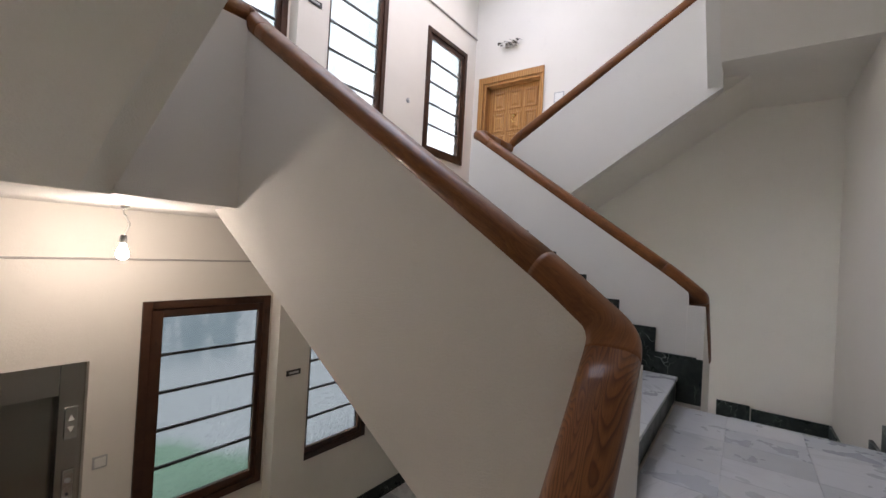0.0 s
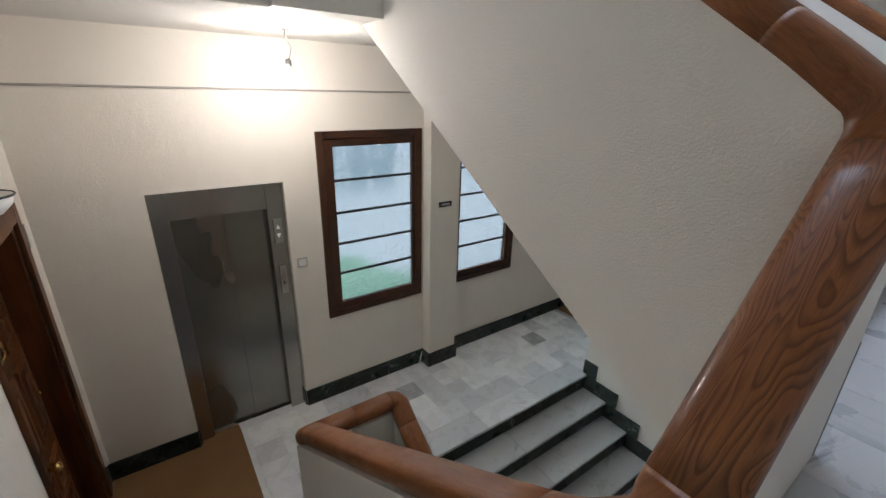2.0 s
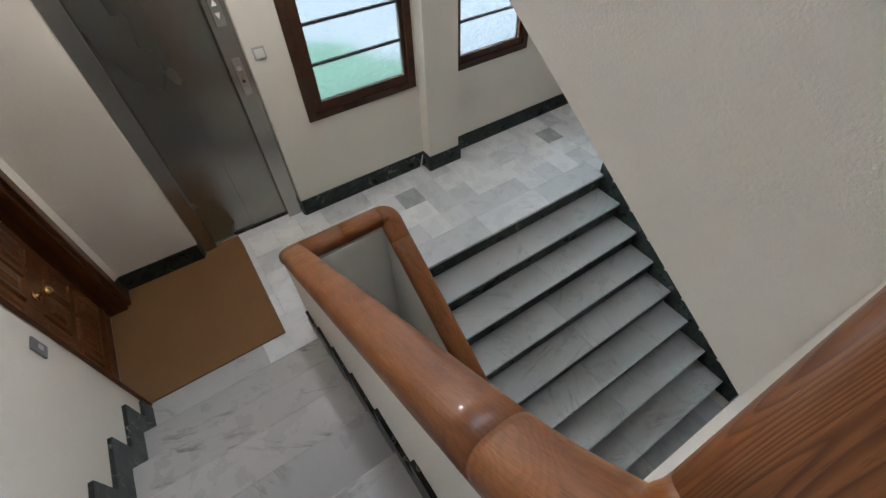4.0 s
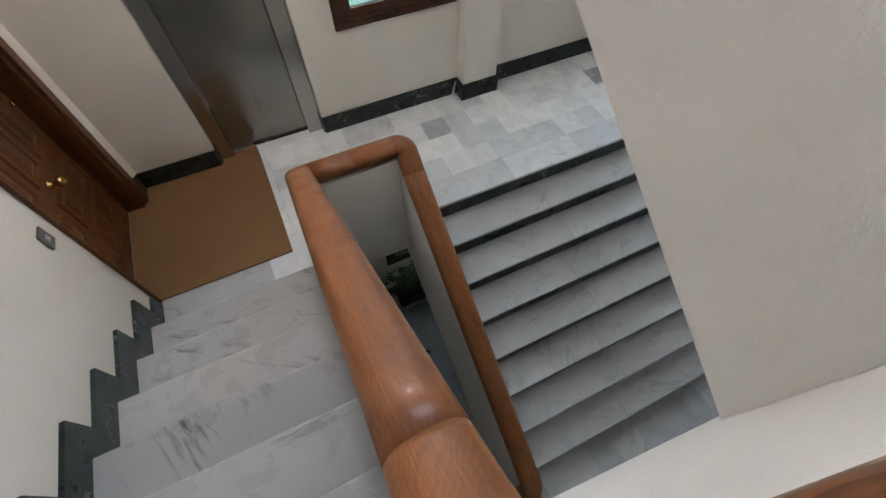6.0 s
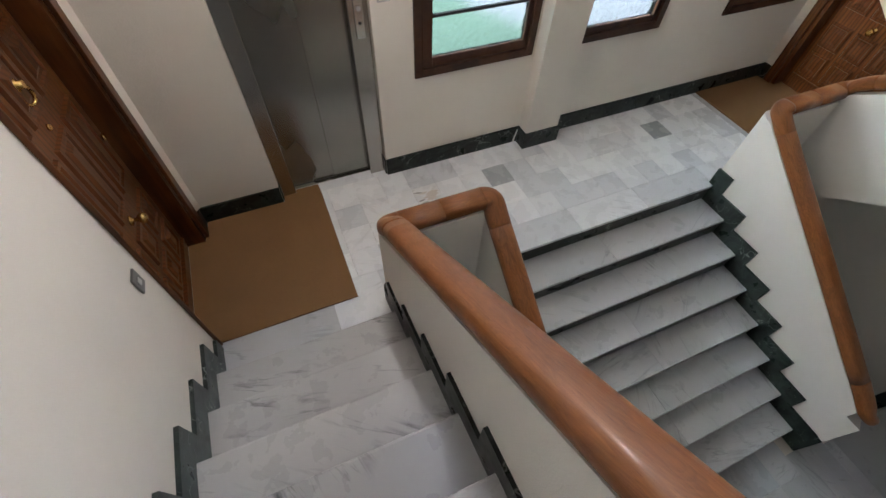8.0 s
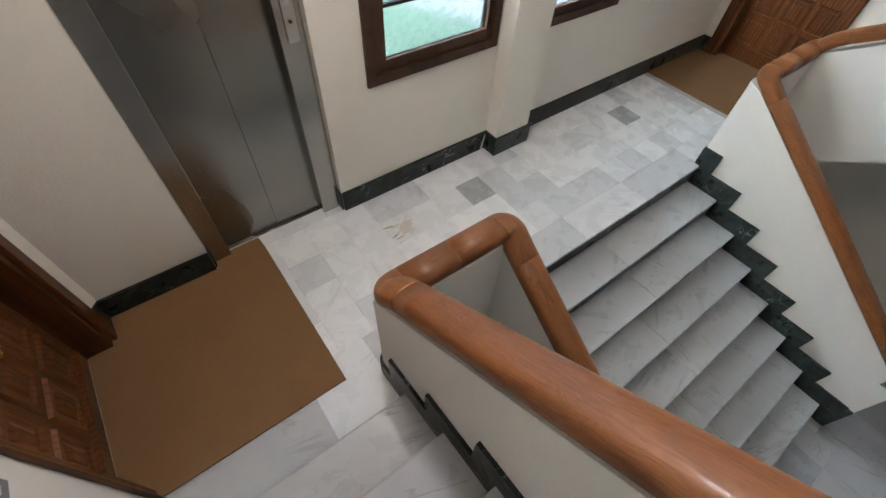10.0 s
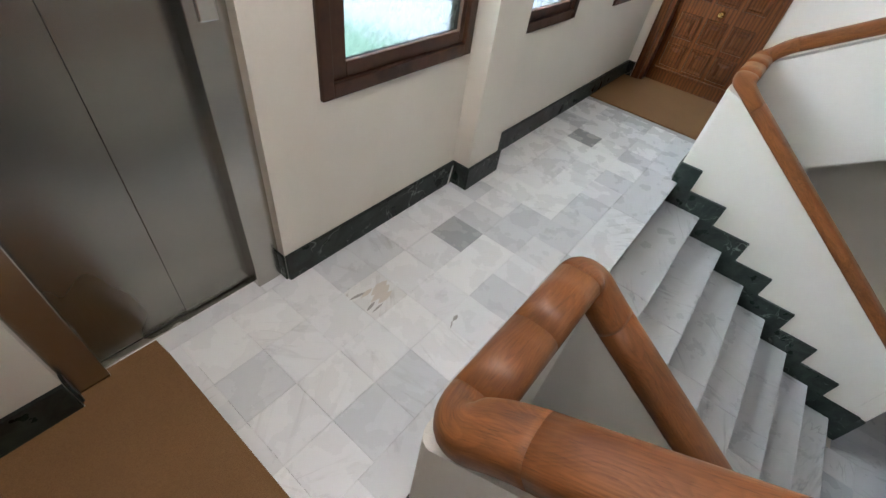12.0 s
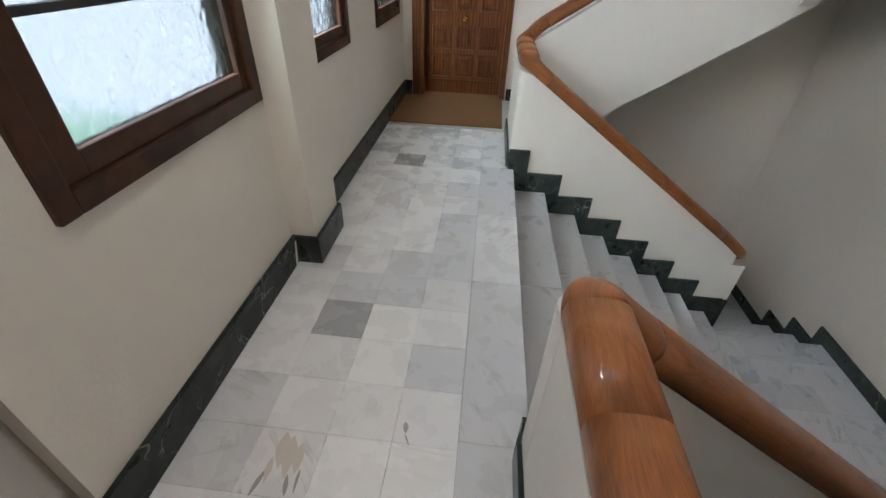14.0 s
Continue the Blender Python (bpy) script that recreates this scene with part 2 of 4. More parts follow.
def backdrop_material(name):
    """Daylit courtyard: pale wall, a green patch low down, grey streaks high up."""
    m, nt, nodes, b = material(name)
    pos = nodes.new("ShaderNodeNewGeometry").outputs["Position"]
    sep = nodes.new("ShaderNodeSeparateXYZ")
    nt.links.new(pos, sep.inputs[0])
    zrel = nodes.new("ShaderNodeMath")
    zrel.operation = "FLOORED_MODULO"
    zrel.inputs[1].default_value = H
    nt.links.new(sep.outputs[2], zrel.inputs[0])
    soft = noise_tex(nt, pos, 2.5, 4)
    edge = nodes.new("ShaderNodeMath")
    edge.operation = "MULTIPLY_ADD"
    edge.inputs[1].default_value = 0.5
    nt.links.new(sep.outputs[0], edge.inputs[0])
    nt.links.new(zrel.outputs[0], edge.inputs[2])
    wob = nodes.new("ShaderNodeMath")
    wob.operation = "MULTIPLY_ADD"
    wob.inputs[1].default_value = 0.35
    nt.links.new(soft, wob.inputs[0])
    nt.links.new(edge.outputs[0], wob.inputs[2])
    c = mix(nt, ramp(nt, wob.outputs[0], (0.0, 1.0), (1.0, 1.0)), (0.4, 0.6, 0.5), (0.90, 0.92, 0.95))
    green = nodes.new("ShaderNodeMapRange")
    green.inputs["From Min"].default_value, green.inputs["From Max"].default_value = 2.27, 2.12
    nt.links.new(wob.outputs[0], green.inputs["Value"])
    c = mix(nt, green.outputs[0], c, (0.44, 0.66, 0.49))
    streak = noise_tex(nt, position(nt, (7, 1, 0.8)), 1.0, 3)
    high = nodes.new("ShaderNodeMapRange")
    high.inputs["From Min"].default_value, high.inputs["From Max"].default_value = 1.62, 1.85
    nt.links.new(zrel.outputs[0], high.inputs["Value"])
    sm = nodes.new("ShaderNodeMath")
    sm.operation = "MULTIPLY"
    nt.links.new(high.outputs[0], sm.inputs[0])
    nt.links.new(ramp(nt, streak, (0.46, 0.0), (0.53, 0.8)), sm.inputs[1])
    c = mix(nt, sm.outputs[0], c, (0.40, 0.50, 0.55))
    # the courtyard's shade put into its glow colour: dimmer towards the bottom
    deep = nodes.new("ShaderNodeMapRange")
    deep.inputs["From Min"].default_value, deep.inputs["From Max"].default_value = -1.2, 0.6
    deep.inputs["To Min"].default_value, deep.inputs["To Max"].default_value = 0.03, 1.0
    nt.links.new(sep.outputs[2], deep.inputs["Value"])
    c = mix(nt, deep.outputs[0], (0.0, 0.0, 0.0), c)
    b.inputs["Base Color"].default_value = (0.1, 0.1, 0.1, 1)
    nt.links.new(c, b.inputs["Emission Color"])
    b.inputs["Emission Strength"].default_value = BACKDROP
    return m


def glow_material(name, colour, strength):
    m, nt, nodes, b = material(name)
    b.inputs["Emission Color"].default_value = (*colour, 1)
    b.inputs["Emission Strength"].default_value = strength
    return m


PAINT = paint_material("cream_paint", (0.72, 0.677, 0.610), (0.67, 0.627, 0.558))
STUCCO = paint_material("stippled_paint", (0.71, 0.685, 0.635), (0.67, 0.643, 0.59), 0.011, 150, 0.2)
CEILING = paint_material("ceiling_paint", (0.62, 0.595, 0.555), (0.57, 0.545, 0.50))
# grey that stands in for the shadow line along the mouldings
SHADE_PAINT = paint_material("shade_line_paint", (0.36, 0.34, 0.31), (0.28, 0.265, 0.24))
MARBLE = marble_material("white_marble", (0.66, 0.665, 0.67), (0.47, 0.48, 0.50), (0.27, 0.28, 0.295), (0.16, 0.165, 0.175))
WHITE_TILE = tile_material("white_tile", (0.80, 0.82, 0.835), (0.74, 0.76, 0.78), (0.50, 0.50, 0.51), 0.5)
PALE_TILE = tile_material("pale_tile", (0.75, 0.77, 0.795), (0.67, 0.695, 0.72), (0.42, 0.42, 0.43), 0.6)
GREY_TILE = tile_material("grey_tile", (0.61, 0.635, 0.665), (0.55, 0.575, 0.605), (0.36, 0.365, 0.375), 0.6)
DARK_TILE = tile_material("dark_tile", (0.38, 0.40, 0.425), (0.34, 0.36, 0.38), (0.27, 0.275, 0.285), 0.6)
VEIN_TILE = tile_material("veined_tile", (0.69, 0.71, 0.73), (0.59, 0.61, 0.635), (0.22, 0.22, 0.225), 1.0)
STEP_MARBLE = marble_material("step_marble", (0.46, 0.472, 0.482), (0.385, 0.397, 0.407), (0.33, 0.343, 0.355), (0.18, 0.19, 0.20), 0.24, 0.8)
EDGE_MARBLE = marble_material("edge_marble", (0.71, 0.73, 0.755), (0.62, 0.64, 0.665), (0.54, 0.56, 0.585), (0.34, 0.35, 0.36), 0.22, 0.6)
SIDE_MARBLE = marble_material("veined_step_marble", (0.43, 0.428, 0.422), (0.36, 0.36, 0.357), (0.32, 0.32, 0.32), (0.10, 0.102, 0.104), 0.22, 1.0)
DARK = dark_marble_material("green_black_marble")
RAIL = rail_wood("handrail_wood", 0.26)
RAIL_GRAIN = rail_wood("handrail_wood_figured", 0.85)
FRAME_WOOD = wood_material("window_wood", (0.066, 0.027, 0.013), (0.043, 0.017, 0.009), (0.018, 0.008, 0.005), (14, 14, 14), False, (0.3, 0.5), 0.1)
DOOR_WOOD = wood_material("door_wood", (0.155, 0.053, 0.013), (0.092, 0.029, 0.007), (0.034, 0.011, 0.004), (22, 22, 2.4), False, (0.28, 0.45), 0.15)
PALE_DOOR = wood_material("pale_door_wood", (0.52, 0.27, 0.09), (0.42, 0.20, 0.06), (0.24, 0.10, 0.03), (22, 22, 2.4), False, (0.3, 0.45), 0.1)
STEEL = steel_material("brushed_steel", (0.44, 0.42, 0.385), 0.24)
DARK_STEEL = steel_material("door_steel", (0.30, 0.292, 0.26), 0.26)
OLD_STEEL = plain_material("dull_steel", (0.16, 0.155, 0.15), 0.5, 0.3)
BRIGHT_STEEL = steel_material("polished_steel", (0.68, 0.665, 0.63), 0.22)
BRASS = plain_material("brass", (0.72, 0.48, 0.17), 0.22, 1.0)
BLACK = plain_material("black_metal", (0.018, 0.016, 0.016), 0.45)
WHITE_PLASTIC = plain_material("white_plastic", (0.72, 0.71, 0.67), 0.4)
GREY_PLASTIC = plain_material("grey_plastic", (0.42, 0.42, 0.41), 0.4)
COCO = mat_material("coir")
# near-black tints dim the daylight seen through panes; top storey's tint is brighter
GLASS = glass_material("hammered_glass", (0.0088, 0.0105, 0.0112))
BRIGHT_GLASS = glass_material("bright_hammered_glass", (0.042, 0.046, 0.048))
BACK = backdrop_material("courtyard")
LEAF = plain_material("leaf_green", (0.035, 0.075, 0.022), 0.4)
BROWN_VEIN = plain_material("brown_vein", (0.60, 0.555, 0.51), 0.3)
GREY_VEIN = plain_material("grey_vein", (0.33, 0.325, 0.32), 0.3)
GROUT = plain_material("grout", (0.34, 0.33, 0.31), 0.9)
BULB_GLOW = glow_material("bulb_glow", (1.0, 0.90, 0.80), 120.0)


# ---- mesh helpers ----
def link(name, bm, mat, parent=None, label=""):
    me = bpy.data.meshes.new(name)
    bm.normal_update()
    bm.to_mesh(me)
    bm.free()
    me.materials.append(mat)
    ob = new(name, me)
    ob.parent = parent
    if label:
        ob["label"] = label
    return ob


def part(name, bm, mat, parent, label=""):
    return link(name, bm, mat, parent, label)


def thing(name, label, category, group="", kind=""):
    return tagged(new(name), label, category, group, kind)


def box(x0, y0, z0, x1, y1, z1, bevel=0.0, bm=None):
    own = bm is None
    bm = bm or bmesh.new()
    vs = [bm.verts.new((x, y, z)) for x in sorted((x0, x1)) for y in sorted((y0, y1)) for z in sorted((z0, z1))]
    for f in ((0, 1, 3, 2), (4, 6, 7, 5), (0, 4, 5, 1), (2, 3, 7, 6), (0, 2, 6, 4), (1, 5, 7, 3)):
        bm.faces.new([vs[i] for i in f])
    if bevel and own:
        bmesh.ops.bevel(bm, geom=bm.edges[:], offset=bevel, segments=2, affect="EDGES", profile=0.6)
    return bm


def prism(profile, a0, a1, axis="x", bm=None, bevel=0.0):
    """A polygon of (y, z) pairs run along x, or of (x, z) pairs run along y."""
    bm = bm or bmesh.new()
    put = (lambda a, p: (a, p[0], p[1])) if axis == "x" else (lambda a, p: (p[0], a, p[1]))
    lo = [bm.verts.new(put(a0, p)) for p in profile]
    hi = [bm.verts.new(put(a1, p)) for p in profile]
    n = len(profile)
    bm.faces.new(lo)
    bm.faces.new(hi[::-1])
    for i in range(n):
        bm.faces.new((lo[i], hi[i], hi[(i + 1) % n], lo[(i + 1) % n]))
    bmesh.ops.recalc_face_normals(bm, faces=bm.faces[:])
    if bevel:
        bmesh.ops.bevel(bm, geom=bm.edges[:], offset=bevel, segments=2, affect="EDGES")
    return bm


def rounded(points, radius, steps=7):
    """A line through the points with its corners rounded."""
    out = [Vector(points[0])]
    for a, b, c in zip(points, points[1:], points[2:]):
        a, b, c = Vector(a), Vector(b), Vector(c)
        r = min(radius, (a - b).length * 0.48, (c - b).length * 0.48)
        p, q = b + (a - b).normalized() * r, b + (c - b).normalized() * r
        for i in range(steps + 1):
            t = i / steps
            out.append((1 - t) ** 2 * p + 2 * t * (1 - t) * b + t * t * q)
    out.append(Vector(points[-1]))
    return out


def sweep(path, section, caps=True, start=0.0, ways=None):
    """A closed section of (side, up) pairs along a path, with UVs along and round it."""
    bm = bmesh.new()
    uv = bm.loops.layers.uv.new("UVMap")
    rings, dist = [], [start]
    for i, p in enumerate(path):
        t = ways[i] if ways else (path[min(i + 1, len(path) - 1)] - path[max(i - 1, 0)]).normalized()
        side = t.cross(Vector((0, 0, 1)))
        side = side.normalized() if side.length > 1e-4 else Vector((1, 0, 0))
        up = side.cross(t)
        rings.append([bm.verts.new(p + side * s + up * u) for s, u in section])
        if i:
            dist.append(dist[-1] + (p - path[i - 1]).length)
    n = len(section)
    girth = [0.0]
    for k in range(n):
        a, b = section[k], section[(k + 1) % n]
        girth.append(girth[-1] + math.hypot(b[0] - a[0], b[1] - a[1]))
    for i in range(len(rings) - 1):
        for k in range(n):
            f = bm.faces.new((rings[i][k], rings[i][(k + 1) % n], rings[i + 1][(k + 1) % n], rings[i + 1][k]))
            f.smooth = True
            for loop, (u, v) in zip(f.loops, ((dist[i], girth[k]), (dist[i], girth[k + 1]), (dist[i + 1], girth[k + 1]), (dist[i + 1], girth[k]))):
                loop[uv].uv = (u, v)
    if caps:
        bm.faces.new(rings[0][::-1])
        bm.faces.new(rings[-1])
    bmesh.ops.recalc_face_normals(bm, faces=bm.faces[:])
    return bm


def lathe(profile, centre, axis="z", steps=20, bm=None):
    """A profile of (radius, along) pairs turned round an axis through centre."""
    bm = bm or bmesh.new()
    rings = []
    for r, a in profile:
        ring = []
        for i in range(steps):
            c, s = r * math.cos(2 * math.pi * i / steps), r * math.sin(2 * math.pi * i / steps)
            v = {"z": (c, s, a), "x": (a, c, s), "y": (c, a, s)}[axis]
            ring.append(bm.verts.new(Vector(v) + Vector(centre)))
        rings.append(ring)
    for a, b in zip(rings, rings[1:]):
        for i in range(steps):
            bm.faces.new((a[i], a[(i + 1) % steps], b[(i + 1) % steps], b[i])).smooth = True
    bm.faces.new(rings[0][::-1])
    bm.faces.new(rings[-1])
    bmesh.ops.recalc_face_normals(bm, faces=bm.faces[:])
    return bm


def wall_bm(axis, d0, d1, a0, a1, z0, z1, holes):
    """A wall along an axis with openings (a0, a1, z0, z1), as one closed mesh."""
    us = sorted({a0, a1, *[h[0] for h in holes], *[h[1] for h in holes]})
    vs = sorted({z0, z1, *[h[2] for h in holes], *[h[3] for h in holes]})
    bm = bmesh.new()

    def solid(i, j):
        if not (0 <= i < len(us) - 1 and 0 <= j < len(vs) - 1):
            return False
        u, v = (us[i] + us[i + 1]) / 2, (vs[j] + vs[j + 1]) / 2
        return not any(h[0] < u < h[1] and h[2] < v < h[3] for h in holes)

    def at(u, d, v):
        return (u, d, v) if axis == "x" else (d, u, v)

    def quad(*pts):
        bm.faces.new([bm.verts.new(p) for p in pts])

    for i in range(len(us) - 1):
        for j in range(len(vs) - 1):
            if not solid(i, j):
                continue
            u0, u1, v0, v1 = us[i], us[i + 1], vs[j], vs[j + 1]
            for d in (d0, d1):
                quad(at(u0, d, v0), at(u1, d, v0), at(u1, d, v1), at(u0, d, v1))
            if not solid(i - 1, j):
                quad(at(u0, d0, v0), at(u0, d1, v0), at(u0, d1, v1), at(u0, d0, v1))
            if not solid(i + 1, j):
                quad(at(u1, d0, v0), at(u1, d1, v0), at(u1, d1, v1), at(u1, d0, v1))
            if not solid(i, j - 1):
                quad(at(u0, d0, v0), at(u1, d0, v0), at(u1, d1, v0), at(u0, d1, v0))
            if not solid(i, j + 1):
                quad(at(u0, d0, v1), at(u1, d0, v1), at(u1, d1, v1), at(u0, d1, v1))
    bmesh.ops.remove_doubles(bm, verts=bm.verts[:], dist=1e-4)
    bmesh.ops.recalc_face_normals(bm, faces=bm.faces[:])
    return bm


# ---- large structure ----
WINDOWS = ((1.468, 2.468, 0.862, 2.540), (2.850, 3.753, 0.866, 2.540), (4.51, 5.45, 0.85, 2.520))
LIFT = (0.280, 1.186, 0.0, 2.165)
DOOR = (2.37, 3.33, 0.0, 2.13)
THICK = 0.26


def structure(kind_name, bm, mat, label, category):
    return tagged(link(kind_name, bm, mat), label, category, kind="structure")


TOP = H * 2 + 0.25
BOTTOM = -H
north_holes, side_holes = [], []
for lv in LEVELS:
    z = lv * H
    north_holes += [(a + 0.05, b - 0.05, c + 0.05 + z, d - 0.05 + z) for a, b, c, d in WINDOWS]
    north_holes.append((LIFT[0], LIFT[1], z - 0.03, LIFT[3] + z))
    side_holes.append((DOOR[0], DOOR[1], z - 0.03, DOOR[3] + z))
wall_north = structure("wall_north", wall_bm("x", YN, YN + 0.12, XW - THICK, XE + THICK, BOTTOM - 0.2, TOP, north_holes), PAINT, "cream painted stairwell wall with window openings", "wall")
wall_west = structure("wall_west", wall_bm("y", XW - THICK, XW, YS - THICK, YN, BOTTOM - 0.2, TOP, side_holes), PAINT, "cream painted plaster wall beside the stair", "wall")
wall_east = structure("wall_east", wall_bm("y", XE, XE + THICK, YS - THICK, YN, BOTTOM - 0.2, TOP, side_holes), PAINT, "cream painted plaster wall beside the stair", "wall")
wall_south = structure("wall_south", box(XW, YS - THICK, BOTTOM - 0.2, XE, YS, TOP), PAINT, "cream painted plaster wall of the landings", "wall")
roof = bmesh.new()
SKY = (0.3, 5.1, 1.2, 3.2)
for a in ((XW - THICK, YS - THICK, SKY[0], YN + THICK), (SKY[1], YS - THICK, XE + THICK, YN + THICK), (SKY[0], YS - THICK, SKY[1], SKY[2]), (SKY[0], SKY[3], SKY[1], YN + THICK)):
    box(a[0], a[1], TOP, a[2], a[3], TOP + 0.2, bm=roof)
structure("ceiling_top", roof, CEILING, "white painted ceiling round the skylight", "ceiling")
structure("floor_bottom", box(XW, YS, BOTTOM - 0.2, XE, YN, BOTTOM - 0.002), STEP_MARBLE, "grey marble ground floor", "floor")

# corridor slabs and their ceilings
for lv in (0, 1):
    z = lv * H
    bm = bmesh.new()
    box(XW, W1 + 0.29, z - SLAB + 0.01, WX0, YN, z - 0.02, bm=bm)
    box(WX0, LOOP1 - 0.02, z - SLAB + 0.01, MX1, YN, z - 0.02, bm=bm)
    box(MX1, M0 + 0.045, z - SLAB + 0.01, mx(MX1), YN, z - 0.031, bm=bm)
    box(mx(MX1), LOOP1 - 0.02, z - SLAB + 0.01, mx(WX0), YN, z - 0.02, bm=bm)
    box(mx(WX0), W1 + 0.29, z - SLAB + 0.01, XE, YN, z - 0.02, bm=bm)
    structure("floor_corridor", bm, GROUT, "concrete corridor slab under marble tiles", "floor")
    c = bmesh.new()
    box(XW, W1 + 0.298, z - SLAB, WX0, YN, z - SLAB + 0.01, bm=c)
    box(WX0, LOOP1 - 0.02, z - SLAB, mx(WX0), YN, z - SLAB + 0.01, bm=c)
    box(mx(WX0), W1 + 0.298, z - SLAB, XE, YN, z - SLAB + 0.01, bm=c)
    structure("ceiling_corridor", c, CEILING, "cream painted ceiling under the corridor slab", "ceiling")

# pillars, mouldings
for lv in LEVELS:
    z = lv * H
    structure("pillar", box(2.497, 3.372, z, 2.840, YN, z + (CEIL if lv < 1 else 3.6)), PAINT, "cream painted square pillar between the windows", "pillar")
    for a, b in ((XW, 2.497), (2.840, XE)):
        # moulding coloured dark so that it reads as a line of shadow
        structure("trim_moulding", box(a, YN - 0.022, z + 2.838, b, YN, z + 2.852, 0.003), SHADE_PAINT, "thin plaster moulding under the ceiling, greyed as a shadow line", "moulding")


# ---- stairs ----
def round_post(bm, x, y, radius=0.05):
    """Round the upright outer edge of a parapet that stands at (x, y)."""
    hit = [e for e in bm.edges if all(abs(v.co.x - x) < 0.004 and abs(v.co.y - y) < 0.004 for v in e.verts)]
    bmesh.ops.bevel(bm, geom=hit, offset=radius, segments=6, affect="EDGES", profile=0.5)
    return bm


def round_skirting(x, y, z0, z1, sx, radius=0.05, out=0.016):
    """A curved piece of skirting round the corner at (x, y); sx is the side to which the corner points."""
    bm, cx, cy = bmesh.new(), x - sx * radius, y - radius
    low, high = [], []
    for k in range(9):
        a = math.pi / 2 * k / 8
        for q, zz in ((low, z0), (high, z1)):
            q.append([bm.verts.new((cx + sx * rr * math.cos(a), cy + rr * math.sin(a), zz)) for rr in (radius - 0.004, radius + out)])
    for k in range(8):
        for a, b in ((low[k], low[k + 1]), (high[k], high[k + 1])):
            bm.faces.new((a[0], b[0], b[1], a[1]))
        for i in (0, 1):
            bm.faces.new((low[k][i], low[k + 1][i], high[k + 1][i], high[k][i])).smooth = True
    for k in (0, 8):
        bm.faces.new((low[k][0], low[k][1], high[k][1], high[k][0]))
    bmesh.ops.recalc_face_normals(bm, faces=bm.faces[:])
    return bm


def side_flight(z, flip, pieces):
    """Eight risers from the corridor to the corner landing, then three across to the middle landing."""
    f = mx if flip else (lambda x: x)
    st = thing("staircase", "white marble steps with dark green marble risers and skirting", "stairs", "flights of stairs", "structure")
    xa, xb = mx(XE) if flip else XW, WX0

    def skew(bm, limit=0.5):
        """Lean the well side of a mesh in plan."""
        for v in bm.verts:
            x = f(v.co.x)
            if x > limit and flip:
                v.co.x += 0.05
            elif x > limit:
                v.co.x = x + SKEW * (LOOP1 - v.co.y)
        return bm

    ytop = W1 - 7 * RUN_W
    zq, zm = 8 * R, 11 * R
    body = bmesh.new()
    prism([(W1 + 0.20, -SLAB), (W1 + 0.30, -SLAB), (W1 + 0.30, -0.021), (W1 - 0.03, -0.021), (W1 - 6 * RUN_W + 0.01, zq - 2 * R - 0.035), (W1 - 6 * RUN_W - 0.035, zq - 2 * R - 0.01), (W1 - 6 * RUN_W - 0.035, zq - R - 0.032), (ytop, zq - R - 0.032), (ytop, zq - 0.03), (YS, zq - 0.03), (YS, zq - 0.22), (ytop - 0.04, zq - 0.22)], f(xa), f(xb), "x", body)
    for v in body.verts:
        v.co.z += z
    part("flight_soffit", skew(body), PAINT, st, "cream painted sloping soffit")
    for k in range(1, 8):
        n = W1 - RUN_W * (k - 1)
        part("tread", skew(box(f(xa + 0.001), n, z + R * k - 0.03, f(xb - 0.001), n - RUN_W + 0.004, z + R * k, 0.013)), SIDE_MARBLE, st)
    for k in range(1, 9):
        n = W1 - RUN_W * (k - 1)
        part("riser", skew(box(f(xa + 0.001), n - 0.015, z + R * (k - 1) - 0.002, f(xb - 0.001), n - 0.03, z + R * k - 0.03)), DARK, st)
    part("landing_slab", box(f(xa + 0.001), ytop, z + zq - 0.03, f(0.66), YS, z + zq, 0.003), STEP_MARBLE, st)
    part("landing_slab", box(f(0.66), ytop, z + zq - 0.03, f(xb), YS, z + zq, 0.003), STEP_MARBLE, st)
    if flip:
        part("landing_slab", box(f(xb), CR0, z + zq - 0.03, f(1.13), YS, z + zq, 0.003), STEP_MARBLE, st)
        part("landing_soffit", box(f(xb - 0.08), CR0 + 0.005, z + zq - 0.22, f(1.10), YS, z + zq - 0.032), PAINT, st, "cream painted soffit")
    # three steps across
    shift = 0.44 if flip else 0.0
    xs = (0.65 + shift, 0.95 + shift, 1.25 + shift)
    cross = bmesh.new()
    prism([(0.66 + shift, zq - 0.22), (0.66 + shift, zq - 0.03), (1.27 + shift, zm - 0.06), (1.27 + shift, zm - 0.26)], YS, CR0 + 0.01, "y", cross)
    for v in cross.verts:
        v.co.z += z
        v.co.x = f(v.co.x)
    bmesh.ops.recalc_face_normals(cross, faces=cross.faces[:])
    part("cross_soffit", cross, PAINT, st, "cream painted sloping soffit")
    for i, x in enumerate(xs):
        zt = zq + R * (i + 1)
        part("riser", box(f(x + 0.015), YS, z + zt - R, f(x + 0.04), CR0, z + zt - 0.03), DARK, st)
        if i < 2:
            part("tread", box(f(x), YS, z + zt - 0.03, f(x + 0.32), CR0, z + zt, 0.004), STEP_MARBLE, st)
    if pieces:
        # stepped skirting on the wall and on the parapet
        for face, inner in ((xa, xa + 0.022), (xb, xb - 0.018)):
            part("skirting", skew(box(f(face), W1 + 0.13, z, f(inner), LOOP1 - (0.0 if face == xa else 0.052), z + 0.125, 0.003)), DARK, st)
            for k in range(1, 9 if face == xa else 7):
                n, zt = W1 - RUN_W * (k - 1), z + R * k
